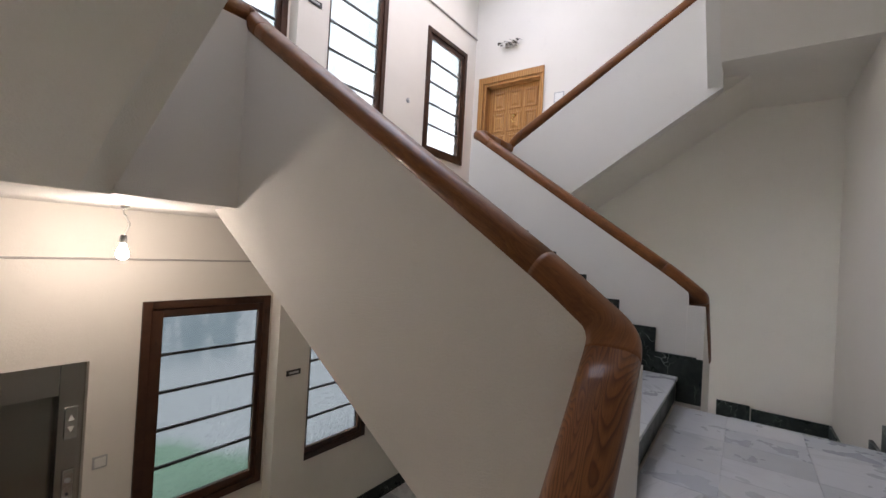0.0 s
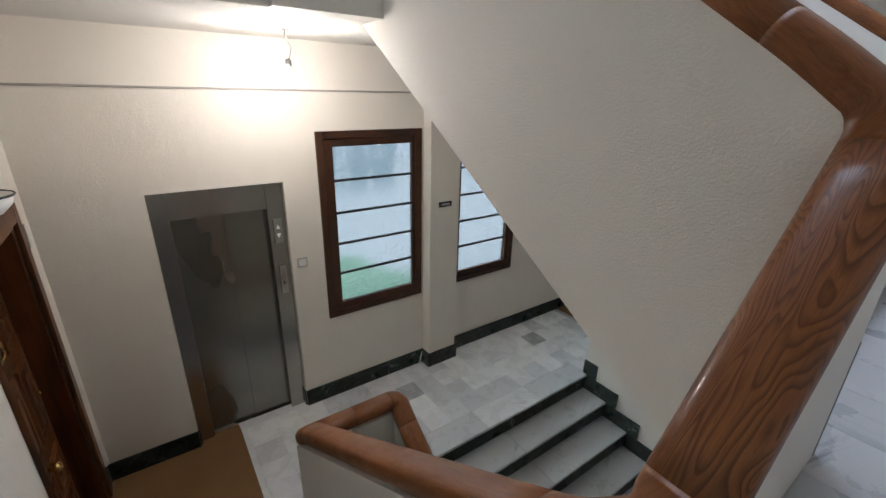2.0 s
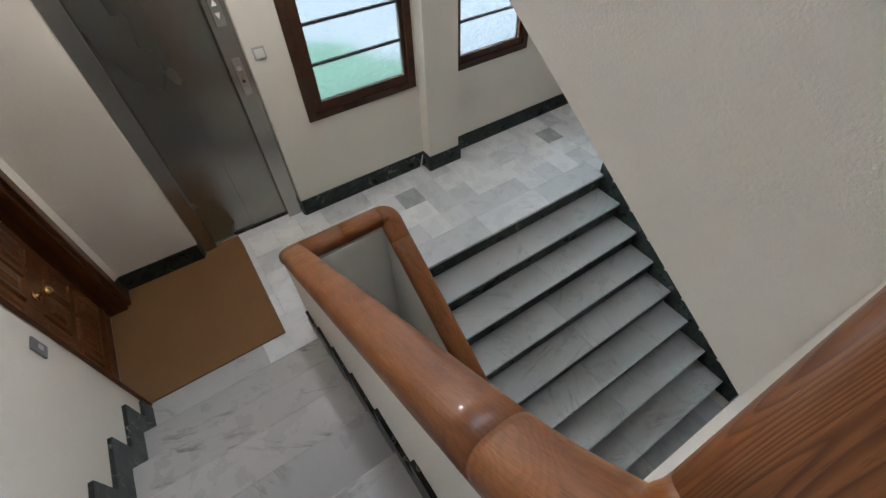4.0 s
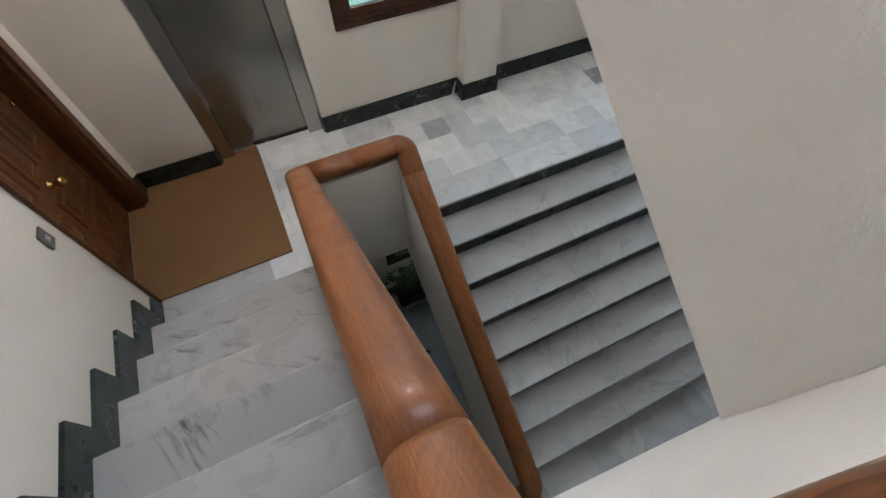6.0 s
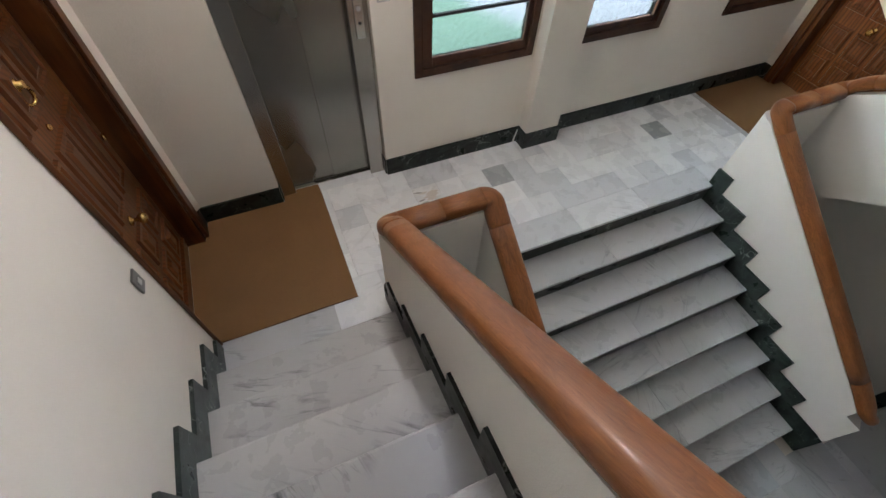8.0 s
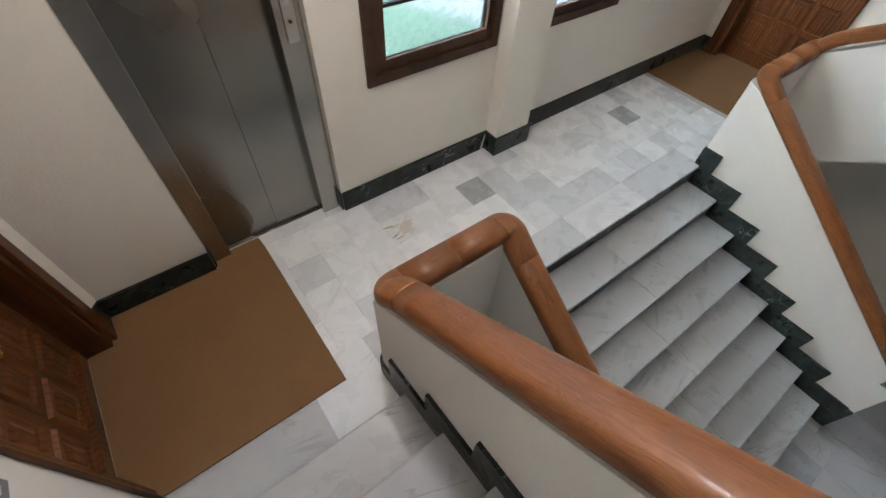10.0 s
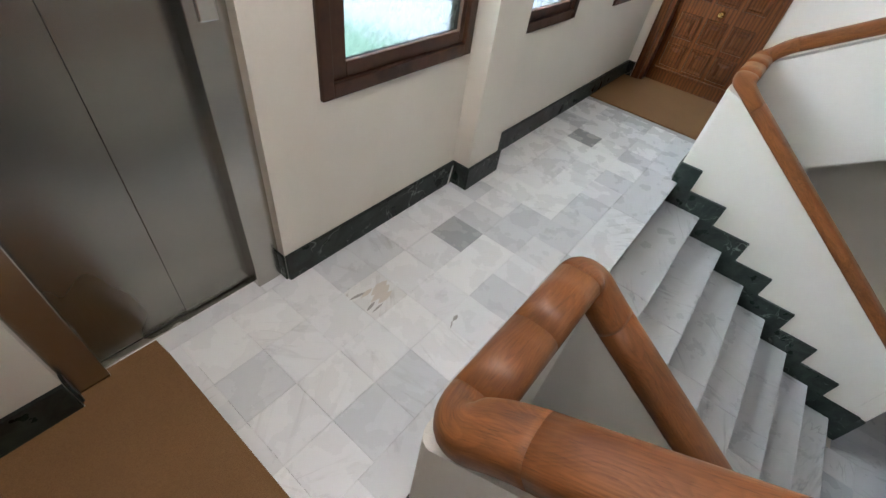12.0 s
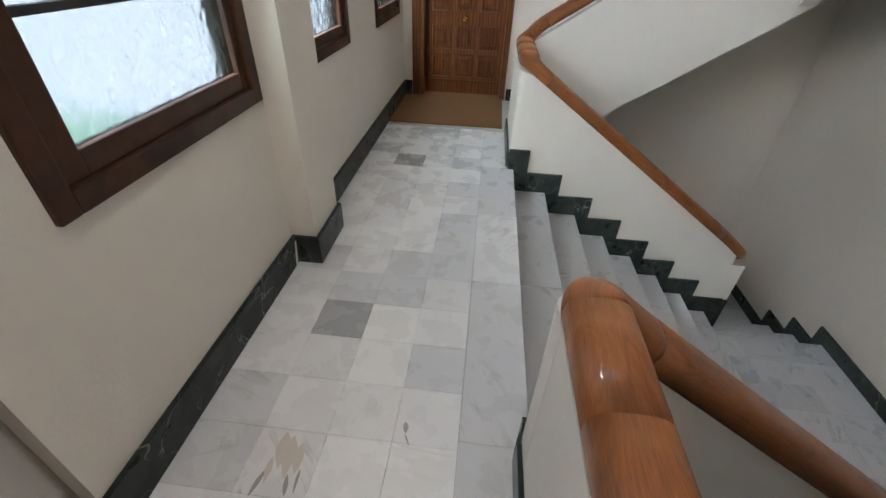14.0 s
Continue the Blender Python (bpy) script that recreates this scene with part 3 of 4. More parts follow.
                prof = [(n + 0.13, zt - R + 0.001), (n - 0.01, zt - R + 0.001), (n - 0.01, zt - 0.02), (n + 0.13 - RUN_W, zt - 0.02), (n + 0.13 - RUN_W, zt + 0.150), (n + 0.13, zt + 0.150)]
                part("skirting", skew(prism(prof, f(face), f(inner))), DARK, st)
        part("skirting", box(f(xa), ytop - 0.17, z + zq, f(xa + 0.022), YS, z + zq + 0.125, 0.003), DARK, st)
        part("skirting", box(f(xa), YS, z + zq, f(0.55 + shift), YS + 0.022, z + zq + 0.125, 0.003), DARK, st)
        for i, x in enumerate(xs):
            zt = zq + R * (i + 1)
            part("skirting", box(f(x - 0.12), YS, z + zt - R, f(x + 0.18), YS + 0.022, z + zt + 0.125, 0.003), DARK, st)
    # parapet beside the flight and across the landing
    top, low, yk = 0.735, 0.245, (CR0 + CR1) / 2 + 0.16
    prof = [(LOOP1, -SLAB), (LOOP1, 0.73), (LOOP1 - 0.04, 0.73), (yk, lw(yk) + top), (CR1, zq + 0.64), (CR0, zq + 0.70), (CR0, lw(CR0) - low), (W1 + 0.2, -SLAB)]
    side = skew(prism([(y, h + z) for y, h in prof], f(WX0), f(WX1)))
    corner = f(WX0) + (0.05 if flip else 0.0)
    part("parapet", round_post(side, corner, LOOP1), STUCCO, st, "cream stippled plaster parapet")
    part("skirting", round_skirting(corner, LOOP1, z, z + 0.125, 1 if flip else -1), DARK, st)
    part("parapet", box(f(WX1 - (0.055 if flip else 0)), LOOP0, z - SLAB, f(MX0), LOOP1 - 0.001, z + 0.73), STUCCO, st, "cream stippled plaster parapet")
    xe = WX1 - 0.06 if flip else WX1 + SKEW * (LOOP1 - CR0) - 0.01
    prof = [(xe, lw(CR0) - low), (xe, zq + 0.70), (MX1, zm + 0.72), (MX1, zm - 0.22)]
    cb = prism([(f(x), h + z) for x, h in prof], CR0 + 0.001, CR1 - 0.001, "y")
    part("parapet", cb, STUCCO, st, "cream stippled plaster parapet")
    part("skirting", box(f(WX0 + 0.05), LOOP1 - 0.002, z, f(MX1 - 0.05), LOOP1 + 0.016, z + 0.125, 0.003), DARK, st)
    part("skirting", round_skirting(f(MX1), LOOP1, z, z + 0.125, -1 if flip else 1), DARK, st)
    return st


def middle_flight(z, pieces):
    """Eight risers from the middle landing up to the corridor at height z."""
    st = thing("staircase", "broad white marble steps with dark marble risers and stepped skirting", "stairs", "flights of stairs", "structure")
    xa, xb = MX1, mx(MX1)
    body = bmesh.new()
    n7 = M0 - 7 * RUN_M
    prism([(2.45, -SLAB), (M0 + 0.045, -SLAB), (M0 + 0.045, -R - 0.035), (n7 + 0.045, -8 * R - 0.035), (n7 - 0.03, -8 * R - 0.035), (n7 - 0.03, -8 * R - 0.30), (n7 + 0.06, lm(n7 + 0.06) - 0.38)], xa, xb, "x", body)
    for v in body.verts:
        v.co.z += z
    part("flight_soffit", body, PAINT, st, "cream painted sloping soffit")
    for j in range(1, 8):
        n = M0 - RUN_M * j
        half = (xa + xb) / 2 + 0.05 * (-1) ** j
        lip = 0.0
        for a, b in ((xa + 0.001, half), (half, xb - 0.001)):
            part("tread", box(a, n - lip, z - R * j - 0.03, b, n + RUN_M + 0.02, z - R * j, 0.008), STEP_MARBLE, st)
    for j in range(0, 8):
        n = M0 - RUN_M * j
        part("riser", box(xa + 0.001, n + 0.015, z - R * (j + 1), xb - 0.001, n + 0.04, z - R * j - 0.03), DARK, st)
    if pieces:
        for face, inner in ((xa, xa + 0.02), (xb, xb - 0.02)):
            foot = M0 - 7 * RUN_M
            part("skirting", box(face, CR0, z - 8 * R, inner, foot - 0.104, z - 7 * R + 0.15, 0.003), DARK, st)
            for j in range(0, 8):
                n, zt = M0 - RUN_M * j, z - R * j
                prof = [(n - 0.11, zt - R + 0.001), (n + 0.01, zt - R + 0.001), (n + 0.01, zt - 0.02), (min(n - 0.11 + RUN_M, LOOP1), zt - 0.02), (min(n - 0.11 + RUN_M, LOOP1), zt + 0.16), (n - 0.11, zt + 0.16)]
                part("skirting", prism(prof, face, inner), DARK, st)
    for a, b in ((MX0, MX1), (mx(MX1), mx(MX0))):
        prof = [(2.472, -SLAB), (LOOP1, -SLAB), (LOOP1, 0.73), (M0 - 0.05, 0.70), (CR1 + 0.10, lm(CR1 + 0.10) + 0.67), (CR1, lm(CR1) + 0.655), (CR1, lm(CR1) - 0.386)]
        part("parapet", round_post(prism([(y, h + z) for y, h in prof], a, b), b if a == MX0 else a, LOOP1), STUCCO, st, "cream stippled plaster parapet")
    return st


def middle_landing(z):
    st = thing("landing", "grey-white marble stair landing", "landing", "landings", "structure")
    yt = M0 - 7 * RUN_M
    part("slab", box(1.27, YS, z - 0.26, mx(1.71), CR0 - 0.004, z - 0.03), PAINT, st, "cream painted concrete slab")
    part("slab", box(MX1 - 0.01, CR0 - 0.004, z - 0.26, mx(MX1 - 0.01), yt - 0.03, z - 0.03), PAINT, st, "cream painted concrete slab")
    nx = 10
    w = (mx(1.69) - 1.25) / nx
    for i in range(nx):
        x0, x1 = 1.25 + w * i + 0.0006, 1.25 + w * (i + 1) - 0.0006
        for a, b in ((YS, -0.33), (-0.33, 0.06), (0.06, CR0 if i == 0 else yt)):
            part("tile", box(x0, a + 0.0006, z - 0.03, x1, b - 0.0006, z), random.choice((STEP_MARBLE, STEP_MARBLE, STEP_MARBLE, DARK_TILE)), st)
    part("skirting", box(1.5, YS, z, mx(1.85), YS + 0.022, z + 0.125, 0.003), DARK, st)
    return st


for lv in LEVELS:
    z = lv * H
    for flip in (False, True):
        side_flight(z, flip, True)
    middle_landing(z + 11 * R)
    if lv < 1:
        middle_flight(z + H, True)

# ---- handrails ----
def rail_section(w=0.144, h=0.100, n=24):
    out = []
    for i in range(n):
        a = 2 * math.pi * i / n
        c, s = math.cos(a), math.sin(a)
        p = 0.74
        out.append((w / 2 * math.copysign(abs(c) ** p, c), h / 2 * math.copysign(abs(s) ** p, s)))
    return out


SECTION = rail_section()


def handrail(z, flip, up_to_corridor):
    f = mx if flip else (lambda x: x)
    rail = thing("handrail", "thick polished brown wooden handrail on the plaster parapet", "handrail", "handrails")
    xm, yl, yc = (MX0 + MX1) / 2 - 0.005, (LOOP0 + LOOP1) / 2, (CR0 + CR1) / 2
    xw = (WX0 + WX1) / 2 - (0.05 if flip else 0)
    xt = xw if flip else xw + SKEW * (LOOP1 - CR0)
    t = 0.785
    zc, zb = 8 * R + 0.725, 11 * R + 0.805
    kink = 0.16
    pts = [((xw + xm) / 2, yl, t), (xw, yl, t), (xw + (xt - xw) * 0.05, yl - 0.10, lw(yl - 0.10) + t), (xt, yc + kink, lw(yc + kink) + t), (xt, yc, zc), (xm, yc, zb), (xm, yc + 0.17, H + lm(yc + 0.17) + 0.71)]
    if up_to_corridor:
        pts += [(xm, yl - 0.10, H + lm(yl - 0.10) + 0.775), (xm, yl, H + t), ((xw + xm) / 2, yl, H + t)]
    else:
        pts += [(xm, 1.4, H + lm(1.4) + 0.76)]
    pts = [(f(x), y, h + z) for x, y, h in pts]
    path = rounded(pts, 0.075, 9)
    # pieces: joints fall just past the bends
    fine, cuts = [path[0]], [0]
    for i in range(1, len(path)):
        p, q = path[i - 1], path[i]
        far = (q - p).length
        if far > 0.25 and i > 1:
            cuts.append(len(fine) - 1)
        k = max(1, int(far / 0.10))
        fine += [p.lerp(q, n / k) for n in range(1, k + 1)]
        if far > 0.25 and i < len(path) - 1:
            cuts.append(len(fine) - 1)
    cuts.append(len(fine) - 1)
    ways = [(fine[min(i + 1, len(fine) - 1)] - fine[max(i - 1, 0)]).normalized() for i in range(len(fine))]
    run = [0.0]
    for p, q in zip(fine, fine[1:]):
        run.append(run[-1] + (q - p).length)
    for a, b in zip(cuts, cuts[1:]):
        if b > a:
            along = fine[b] - fine[a]
            across = abs(along.x) > abs(along.y) and abs(along.z) > 0.2
            part("rail_piece", sweep(fine[a:b + 1], SECTION, True, run[a], ways[a:b + 1]), RAIL_GRAIN if across else RAIL, rail)
    return rail


for lv in LEVELS:
    for flip in (False, True):
        handrail(lv * H, flip, lv < 1)


# ---- windows ----
def window(name, spec, z):
    x0, x1, z0, z1 = spec
    z0, z1 = z0 + z, z1 + z
    w = tagged(new(name), "dark brown wooden window with hammered glass panes", "window", "corridor windows", "structure")
    y0, y1 = YN - 0.018, YN + 0.10
    fw = 0.062
    for nm, b in (("frame", (x0, z0, x0 + fw, z1)), ("frame", (x1 - fw, z0, x1, z1)), ("frame", (x0 + fw, z1 - fw, x1 - fw, z1)), ("frame", (x0 + fw, z0, x1 - fw, z0 + fw))):
        part(nm, box(b[0], y0, b[1], b[2], y1, b[3], 0.006), FRAME_WOOD, w)
    s0, s1, t0, t1 = x0 + fw, x1 - fw, z0 + fw, z1 - fw
    wide = name == "window_1"
    sl, sr, sw = (0.082, 0.036, 0.066) if wide else (0.05, 0.045, 0.056)
    for b in ((s0, t0, s0 + sl, t1), (s1 - sr, t0, s1, t1), (s0 + sl, t1 - sw, s1 - sr, t1), (s0 + sl, t0, s1 - sr, t0 + sw)):
        part("sash", box(b[0], y0 + 0.022, b[1], b[2], y0 + 0.065, b[3], 0.006), FRAME_WOOD, w)
    g0, g1, h0, h1 = s0 + sl, s1 - sr, t0 + sw, t1 - sw
    n = 5
    for i in range(n):
        a, b = h0 + (h1 - h0) * i / n, h0 + (h1 - h0) * (i + 1) / n
        pane = part("pane", box(g0, y0 + 0.042, a, g1, y0 + 0.047, b), BRIGHT_GLASS if z > 1 else GLASS, w, "hammered translucent glass pane")
        pane.visible_shadow = False
        if i:
            part("glazing_bar", box(g0, y0 + 0.030, a - 0.010, g1, y0 + 0.058, a + 0.010, 0.003), BLACK, w, "thin black glazing bar")
    return w


for lv in LEVELS:
    for i, spec in enumerate(WINDOWS):
        window("window_%d" % (i + 1), spec, lv * H)
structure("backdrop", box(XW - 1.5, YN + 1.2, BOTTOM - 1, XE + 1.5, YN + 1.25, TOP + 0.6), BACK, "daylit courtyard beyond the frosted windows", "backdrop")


# ---- doors ----
def panel_door(z, flip, wood, label):
    """A leaf set back in its opening, with three columns of raised panels, lining and trim."""
    f = mx if flip else (lambda x: x)
    x = mx(XE) if flip else XW
    y0, y1, _, zt = DOOR
    zt += z
    d = tagged(new("door_1" if not flip else "door_2"), label, "door", "flat doors", "structure")
    xl = x - 0.13
    part("threshold", box(f(x - 0.25), y0 + 0.001, z - 0.028, f(x), y1 - 0.001, z - 0.001), STEP_MARBLE, d, "pale marble threshold")
    part("leaf", box(f(xl - 0.045), y0 + 0.05, z + 0.012, f(xl), y1 - 0.05, zt - 0.05, 0.003), wood, d)
    a0, a1 = y0 + 0.05, y1 - 0.05
    cols, cw = 3, (a1 - a0 - 0.10) / 3
    if wood == PALE_DOOR:
        rows = [(0.10 + 0.325 * j, 0.38 + 0.325 * j) for j in range(6)]
    else:
        rows = [(0.19, 0.43), (0.48, 0.72), (0.85, 1.36), (1.47, 1.73), (1.78, 2.04)]
        part("weather_bar", box(f(xl), a0 + 0.04, z + 0.135, f(xl + 0.026), a1 - 0.04, z + 0.165, 0.006), wood, d)
    for i in range(cols):
        for low, high in rows:
            u0, v0 = a0 + 0.05 + cw * i + 0.022, z + low
            u1, v1 = u0 + cw - 0.044, z + high
            bm = bmesh.new()
            outer = [(u0, v0), (u1, v0), (u1, v1), (u0, v1)]
            rings = []
            for inset, out in ((0, 0.0), (0.008, 0.016), (0.026, 0.016), (0.036, 0.006), (0.052, 0.006), (0.078, 0.020)):
                rings.append([bm.verts.new((f(xl + out), u + (inset if u == u0 else -inset), v + (inset if v == v0 else -inset))) for u, v in outer])
            for r, s in zip(rings, rings[1:]):
                for k in range(4):
                    bm.faces.new((r[k], r[(k + 1) % 4], s[(k + 1) % 4], s[k]))
            bm.faces.new(rings[-1])
            bmesh.ops.recalc_face_normals(bm, faces=bm.faces[:])
            part("panel", bm, wood, d)
    for b in ((y0, z, y0 + 0.05, zt), (y1 - 0.05, z, y1, zt), (y0 + 0.05, zt - 0.05, y1 - 0.05, zt)):
        part("lining", box(f(x - 0.24), b[0], b[1], f(x - 0.002), b[2], b[3], 0.003), wood, d)
    tw = 0.085
    for b in ((y0 - 0.0, z, y0 - tw + 0.075, zt + tw), (y1 - 0.012, z, y1 + tw - 0.012, zt + tw), (y0, zt - 0.012, y1 - 0.012, zt + tw)):
        part("trim", box(f(x), b[0], b[1], f(x + 0.025), b[2], b[3], 0.006), wood, d)
    s = -1 if flip else 1
    knob = [(0.030, 0.0), (0.030, 0.006), (0.011, 0.010), (0.011, 0.035), (0.024, 0.042), (0.033, 0.058), (0.030, 0.074), (0.014, 0.084)]
    ym = (y0 + y1) / 2
    kn = part("knob", lathe([(r, s * a) for r, a in knob], (f(xl + 0.004), ym, z + 0.785), "x"), BRASS, d, "polished brass knob")
    ring = [(f(xl + 0.022 + 0.012 * math.sin(a)), ym + 0.032 * math.sin(a), z + 1.57 + 0.042 * math.cos(a)) for a in [math.pi * (0.15 + 1.7 * i / 14) for i in range(15)]]
    knock = part("knocker", lathe([(r, s * a) for r, a in ((0.030, 0.0), (0.030, 0.006), (0.016, 0.014), (0.016, 0.03))], (f(xl + 0.012), ym, z + 1.615), "x", 16), BRASS, d, "brass knocker plate")
    part("knocker_ring", sweep([Vector(p) for p in ring], [(0.007 * math.cos(k * math.pi / 4), 0.007 * math.sin(k * math.pi / 4)) for k in range(8)]), BRASS, knock, "brass knocker ring")
    pee = [(0.016, 0.0), (0.016, 0.008), (0.010, 0.012)]
    part("peephole", lathe([(r, s * a) for r, a in pee], (f(xl + 0.002), ym, z + 1.415), "x", 14), BRASS, d, "brass peephole")
    part("lock", lathe([(r, s * a) for r, a in ((0.02, 0.0), (0.02, 0.012), (0.012, 0.016))], (f(xl + 0.002), y1 - 0.075, z + 1.06), "x", 14), BRASS, d, "brass lock rosette")
    return d


for lv in LEVELS:
    for flip in (False, True):
        if lv == 1 and flip:
            panel_door(lv * H, flip, PALE_DOOR, "light honey-coloured panelled wooden door, closed")
        else:
            panel_door(lv * H, flip, DOOR_WOOD, "dark brown panelled wooden door, closed")


# ---- lift ----
def lift(z):
    x0, x1, _, zt = LIFT
    l = thing("lift_entrance", "brushed stainless steel lift door and frame set in the wall", "lift", "lift entrances", "structure")
    zt += z
    yf = YN + 0.045
    part("jamb", box(x0 + 0.002, yf, z + 0.004, x0 + 0.115, YN + 0.25, zt - 0.002, 0.004), STEEL, l)
    part("jamb", box(x1 - 0.135, yf, z + 0.004, x1 - 0.002, YN + 0.25, zt - 0.002, 0.004), STEEL, l)
    part("header", box(x0 + 0.115, yf, z + 1.955, x1 - 0.135, YN + 0.25, zt - 0.002, 0.004), STEEL, l)
    a, b = x0 + 0.115, x1 - 0.135
    mid = a + 0.56 * (b - a)
    part("door_panel", box(a, YN + 0.131, z + 0.012, mid, YN + 0.150, z + 1.955, 0.002), DARK_STEEL, l, "brushed steel sliding door leaf")
    part("door_panel", box(mid - 0.02, YN + 0.125, z + 0.012, b, YN + 0.130, z + 1.955, 0.002), DARK_STEEL, l, "brushed steel sliding door leaf")
    part("sill", box(a, YN + 0.10, z - 0.004, b, YN + 0.25, z + 0.004), DARK_STEEL, l)
    part("sill_groove", box(a, YN + 0.132, z + 0.0035, b, YN + 0.142, z + 0.006), BLACK, l)
    shaft = box(x0 - 0.1, YN + 0.255, z - 0.1, x1 + 0.1, YN + 0.27, zt + 0.1)
    for b in ((x0 - 0.1, z - 0.1, x0, zt + 0.1), (x1, z - 0.1, x1 + 0.1, zt + 0.1), (x0, zt, x1, zt + 0.1), (x0, z - 0.1, x1, z - 0.022)):
        box(b[0], YN + 0.121, b[1], b[2], YN + 0.255, b[3], bm=shaft)
    part("shaft", shaft, BLACK, l)
    # landing panel with two arrows, and a call button lower down
    xc = x1 - 0.068
    plate = part("indicator", box(xc - 0.034, yf - 0.010, z + 1.66, xc + 0.034, yf, z + 1.87, 0.004), BRIGHT_STEEL, l, "steel indicator plate with two arrows")
    for s, zz in ((1, z + 1.80), (-1, z + 1.725)):
        part("arrow", prism([(xc - 0.017, zz - s * 0.018), (xc + 0.017, zz - s * 0.018), (xc, zz + s * 0.020)], yf - 0.013, yf - 0.0095, "y"), WHITE_PLASTIC, plate, "white arrow")
    call = part("call_plate", box(xc - 0.030, yf - 0.008, z + 1.20, xc + 0.030, yf, z + 1.46, 0.005), BRIGHT_STEEL, l, "steel call plate")
    part("button", lathe([(0.016, 0.0), (0.016, -0.006), (0.011, -0.008)], (xc, yf - 0.008, z + 1.39), "y", 16), GREY_PLASTIC, call, "round grey call button")
    part("key_switch", lathe([(0.009, 0.0), (0.009, -0.005)], (xc, yf - 0.008, z + 1.30), "y", 12), BLACK, call)
    return l


for lv in LEVELS:
    lift(lv * H)


# ---- skirting of the corridors ----
for lv in LEVELS:
    z = lv * H
    runs = [((LIFT[1], YN - 0.02, 1.86, YN)), ((1.86, YN - 0.02, 2.497, YN)), (2.477, 3.352, 2.860, 3.372), (2.477, 3.372, 2.497, YN - 0.02), (2.840, 3.372, 2.860, YN - 0.02)]
    runs += [(2.860, YN - 0.02, 3.9, YN), (3.9, YN - 0.02, 4.9, YN), (4.9, YN - 0.02, XE, YN), (XW + 0.02, YN - 0.02, LIFT[0], YN)]
    runs += [(LIFT[0] + 0.0005, YN, LIFT[0] + 0.012, YN + 0.045), (LIFT[1] - 0.012, YN, LIFT[1] - 0.0005, YN + 0.045)]
    runs += [(XW, 3.41, XW + 0.02, YN), (XE - 0.02, 3.41, XE, YN)]
    base = thing("baseboard", "dark green marble baseboard along the corridor", "baseboard", "baseboards", "structure")
    for r in runs:
        part("board", box(r[0], r[1], z, r[2], r[3], z + 0.162, 0.003), DARK, base)

# a splayed strip of plaster in the corner beside the lift
for lv in LEVELS:
    z = lv * H
    bead = bmesh.new()
    corner = ((XW, YN - 0.042), (XW + 0.034, YN), (XW, YN))
    low = [bead.verts.new((x, y, z + 0.163)) for x, y in corner]
    high = [bead.verts.new((x, y, z + 2.837)) for x, y in corner]
    bead.faces.new(low)
    bead.faces.new(high[::-1])
    for i in range(3):
        bead.faces.new((low[i], high[i], high[(i + 1) % 3], low[(i + 1) % 3]))
    bmesh.ops.recalc_face_normals(bead, faces=bead.faces[:])
    structure("trim_corner", bead, PAINT, "pale splayed plaster strip in the wall corner", "trim")

# a broken corner of the baseboard filled with pale plaster
tagged(link("plaster_patch", prism([(2.435, 0.0), (2.452, 0.0), (2.478, 0.136), (2.466, 0.136)], YN - 0.0235, YN - 0.0195, "y"), WHITE_PLASTIC), "pale plaster repair across the dark baseboard", "patch")


# ---- doormats ----
def doormat(z, flip):
    f = mx if flip else (lambda x: x)
    xw, edge = (mx(XE), mx(4.745)) if flip else (XW, 0.592)
    bm = prism([(f(xw - 0.129), 2.425), (f(xw + 0.025), 2.378), (f(edge), 2.383), (f(edge), 3.478)] + ([] if flip else [(0.590, 3.50), (0.585, 3.582), (0.396, 3.582), (0.396, 3.542), (0.284, 3.542), (0.284, 3.478)]) + [(f(xw + 0.025), 3.478), (f(xw + 0.025), 3.425), (f(xw - 0.129), 3.275)], 0, 0.012, "x")
    for v in bm.verts:
        x, y, h = v.co.y, v.co.z, v.co.x
        v.co = (x, y, z + 0.001 + h)
    bmesh.ops.recalc_face_normals(bm, faces=bm.faces[:])
    return tagged(link("doormat", bm, COCO), "large brown coir doormat fitted before the door", "doormat", "doormats")


for lv in (0, 1):
    for flip in (False, True):
        doormat(lv * H, flip)


# ---- small fittings ----
def wall_switch(z):
    s = thing("light_switch", "square white plastic light switch on the cream wall", "switch", "light switches")
    x, h = 1.273, z + 1.467
    part("plate", box(x - 0.042, YN - 0.010, h - 0.042, x + 0.042, YN, h + 0.042, 0.004), GREY_PLASTIC, s)
    part("rocker", box(x - 0.031, YN - 0.016, h - 0.030, x + 0.031, YN - 0.009, h + 0.030, 0.003), WHITE_PLASTIC, s)
    return s


def bell_plate(z, flip):
    f = mx if flip else (lambda x: x)
    s = thing("bell_push", "small grey bell push plate on the wall beside the door", "bell push", "bell pushes")
    y, h = 2.24, z + 0.975
    x = mx(XE) if flip else XW
    part("plate", box(f(x), y - 0.038, h - 0.052, f(x + 0.010), y + 0.038, h + 0.052, 0.003), OLD_STEEL, s)
    part("button", box(f(x + 0.009), y - 0.014, h - 0.018, f(x + 0.014), y + 0.014, h + 0.014, 0.002), GREY_PLASTIC, s)
    return s


def floor_sign(z):
    s = thing("floor_sign", "small dark plaque with pale writing on the pillar", "sign", "floor signs")
    x, h = 2.668, z + 1.825
    part("plaque", box(x - 0.075, 3.364, h - 0.026, x + 0.075, 3.372, h + 0.026, 0.003), BLACK, s)
    part("writing", box(x - 0.05, 3.3615, h - 0.009, x + 0.05, 3.3645, h + 0.009), GREY_PLASTIC, s, "pale illegible writing")
    return s


for lv in LEVELS:
    wall_switch(lv * H)
    floor_sign(lv * H)
    bell_plate(lv * H, False)


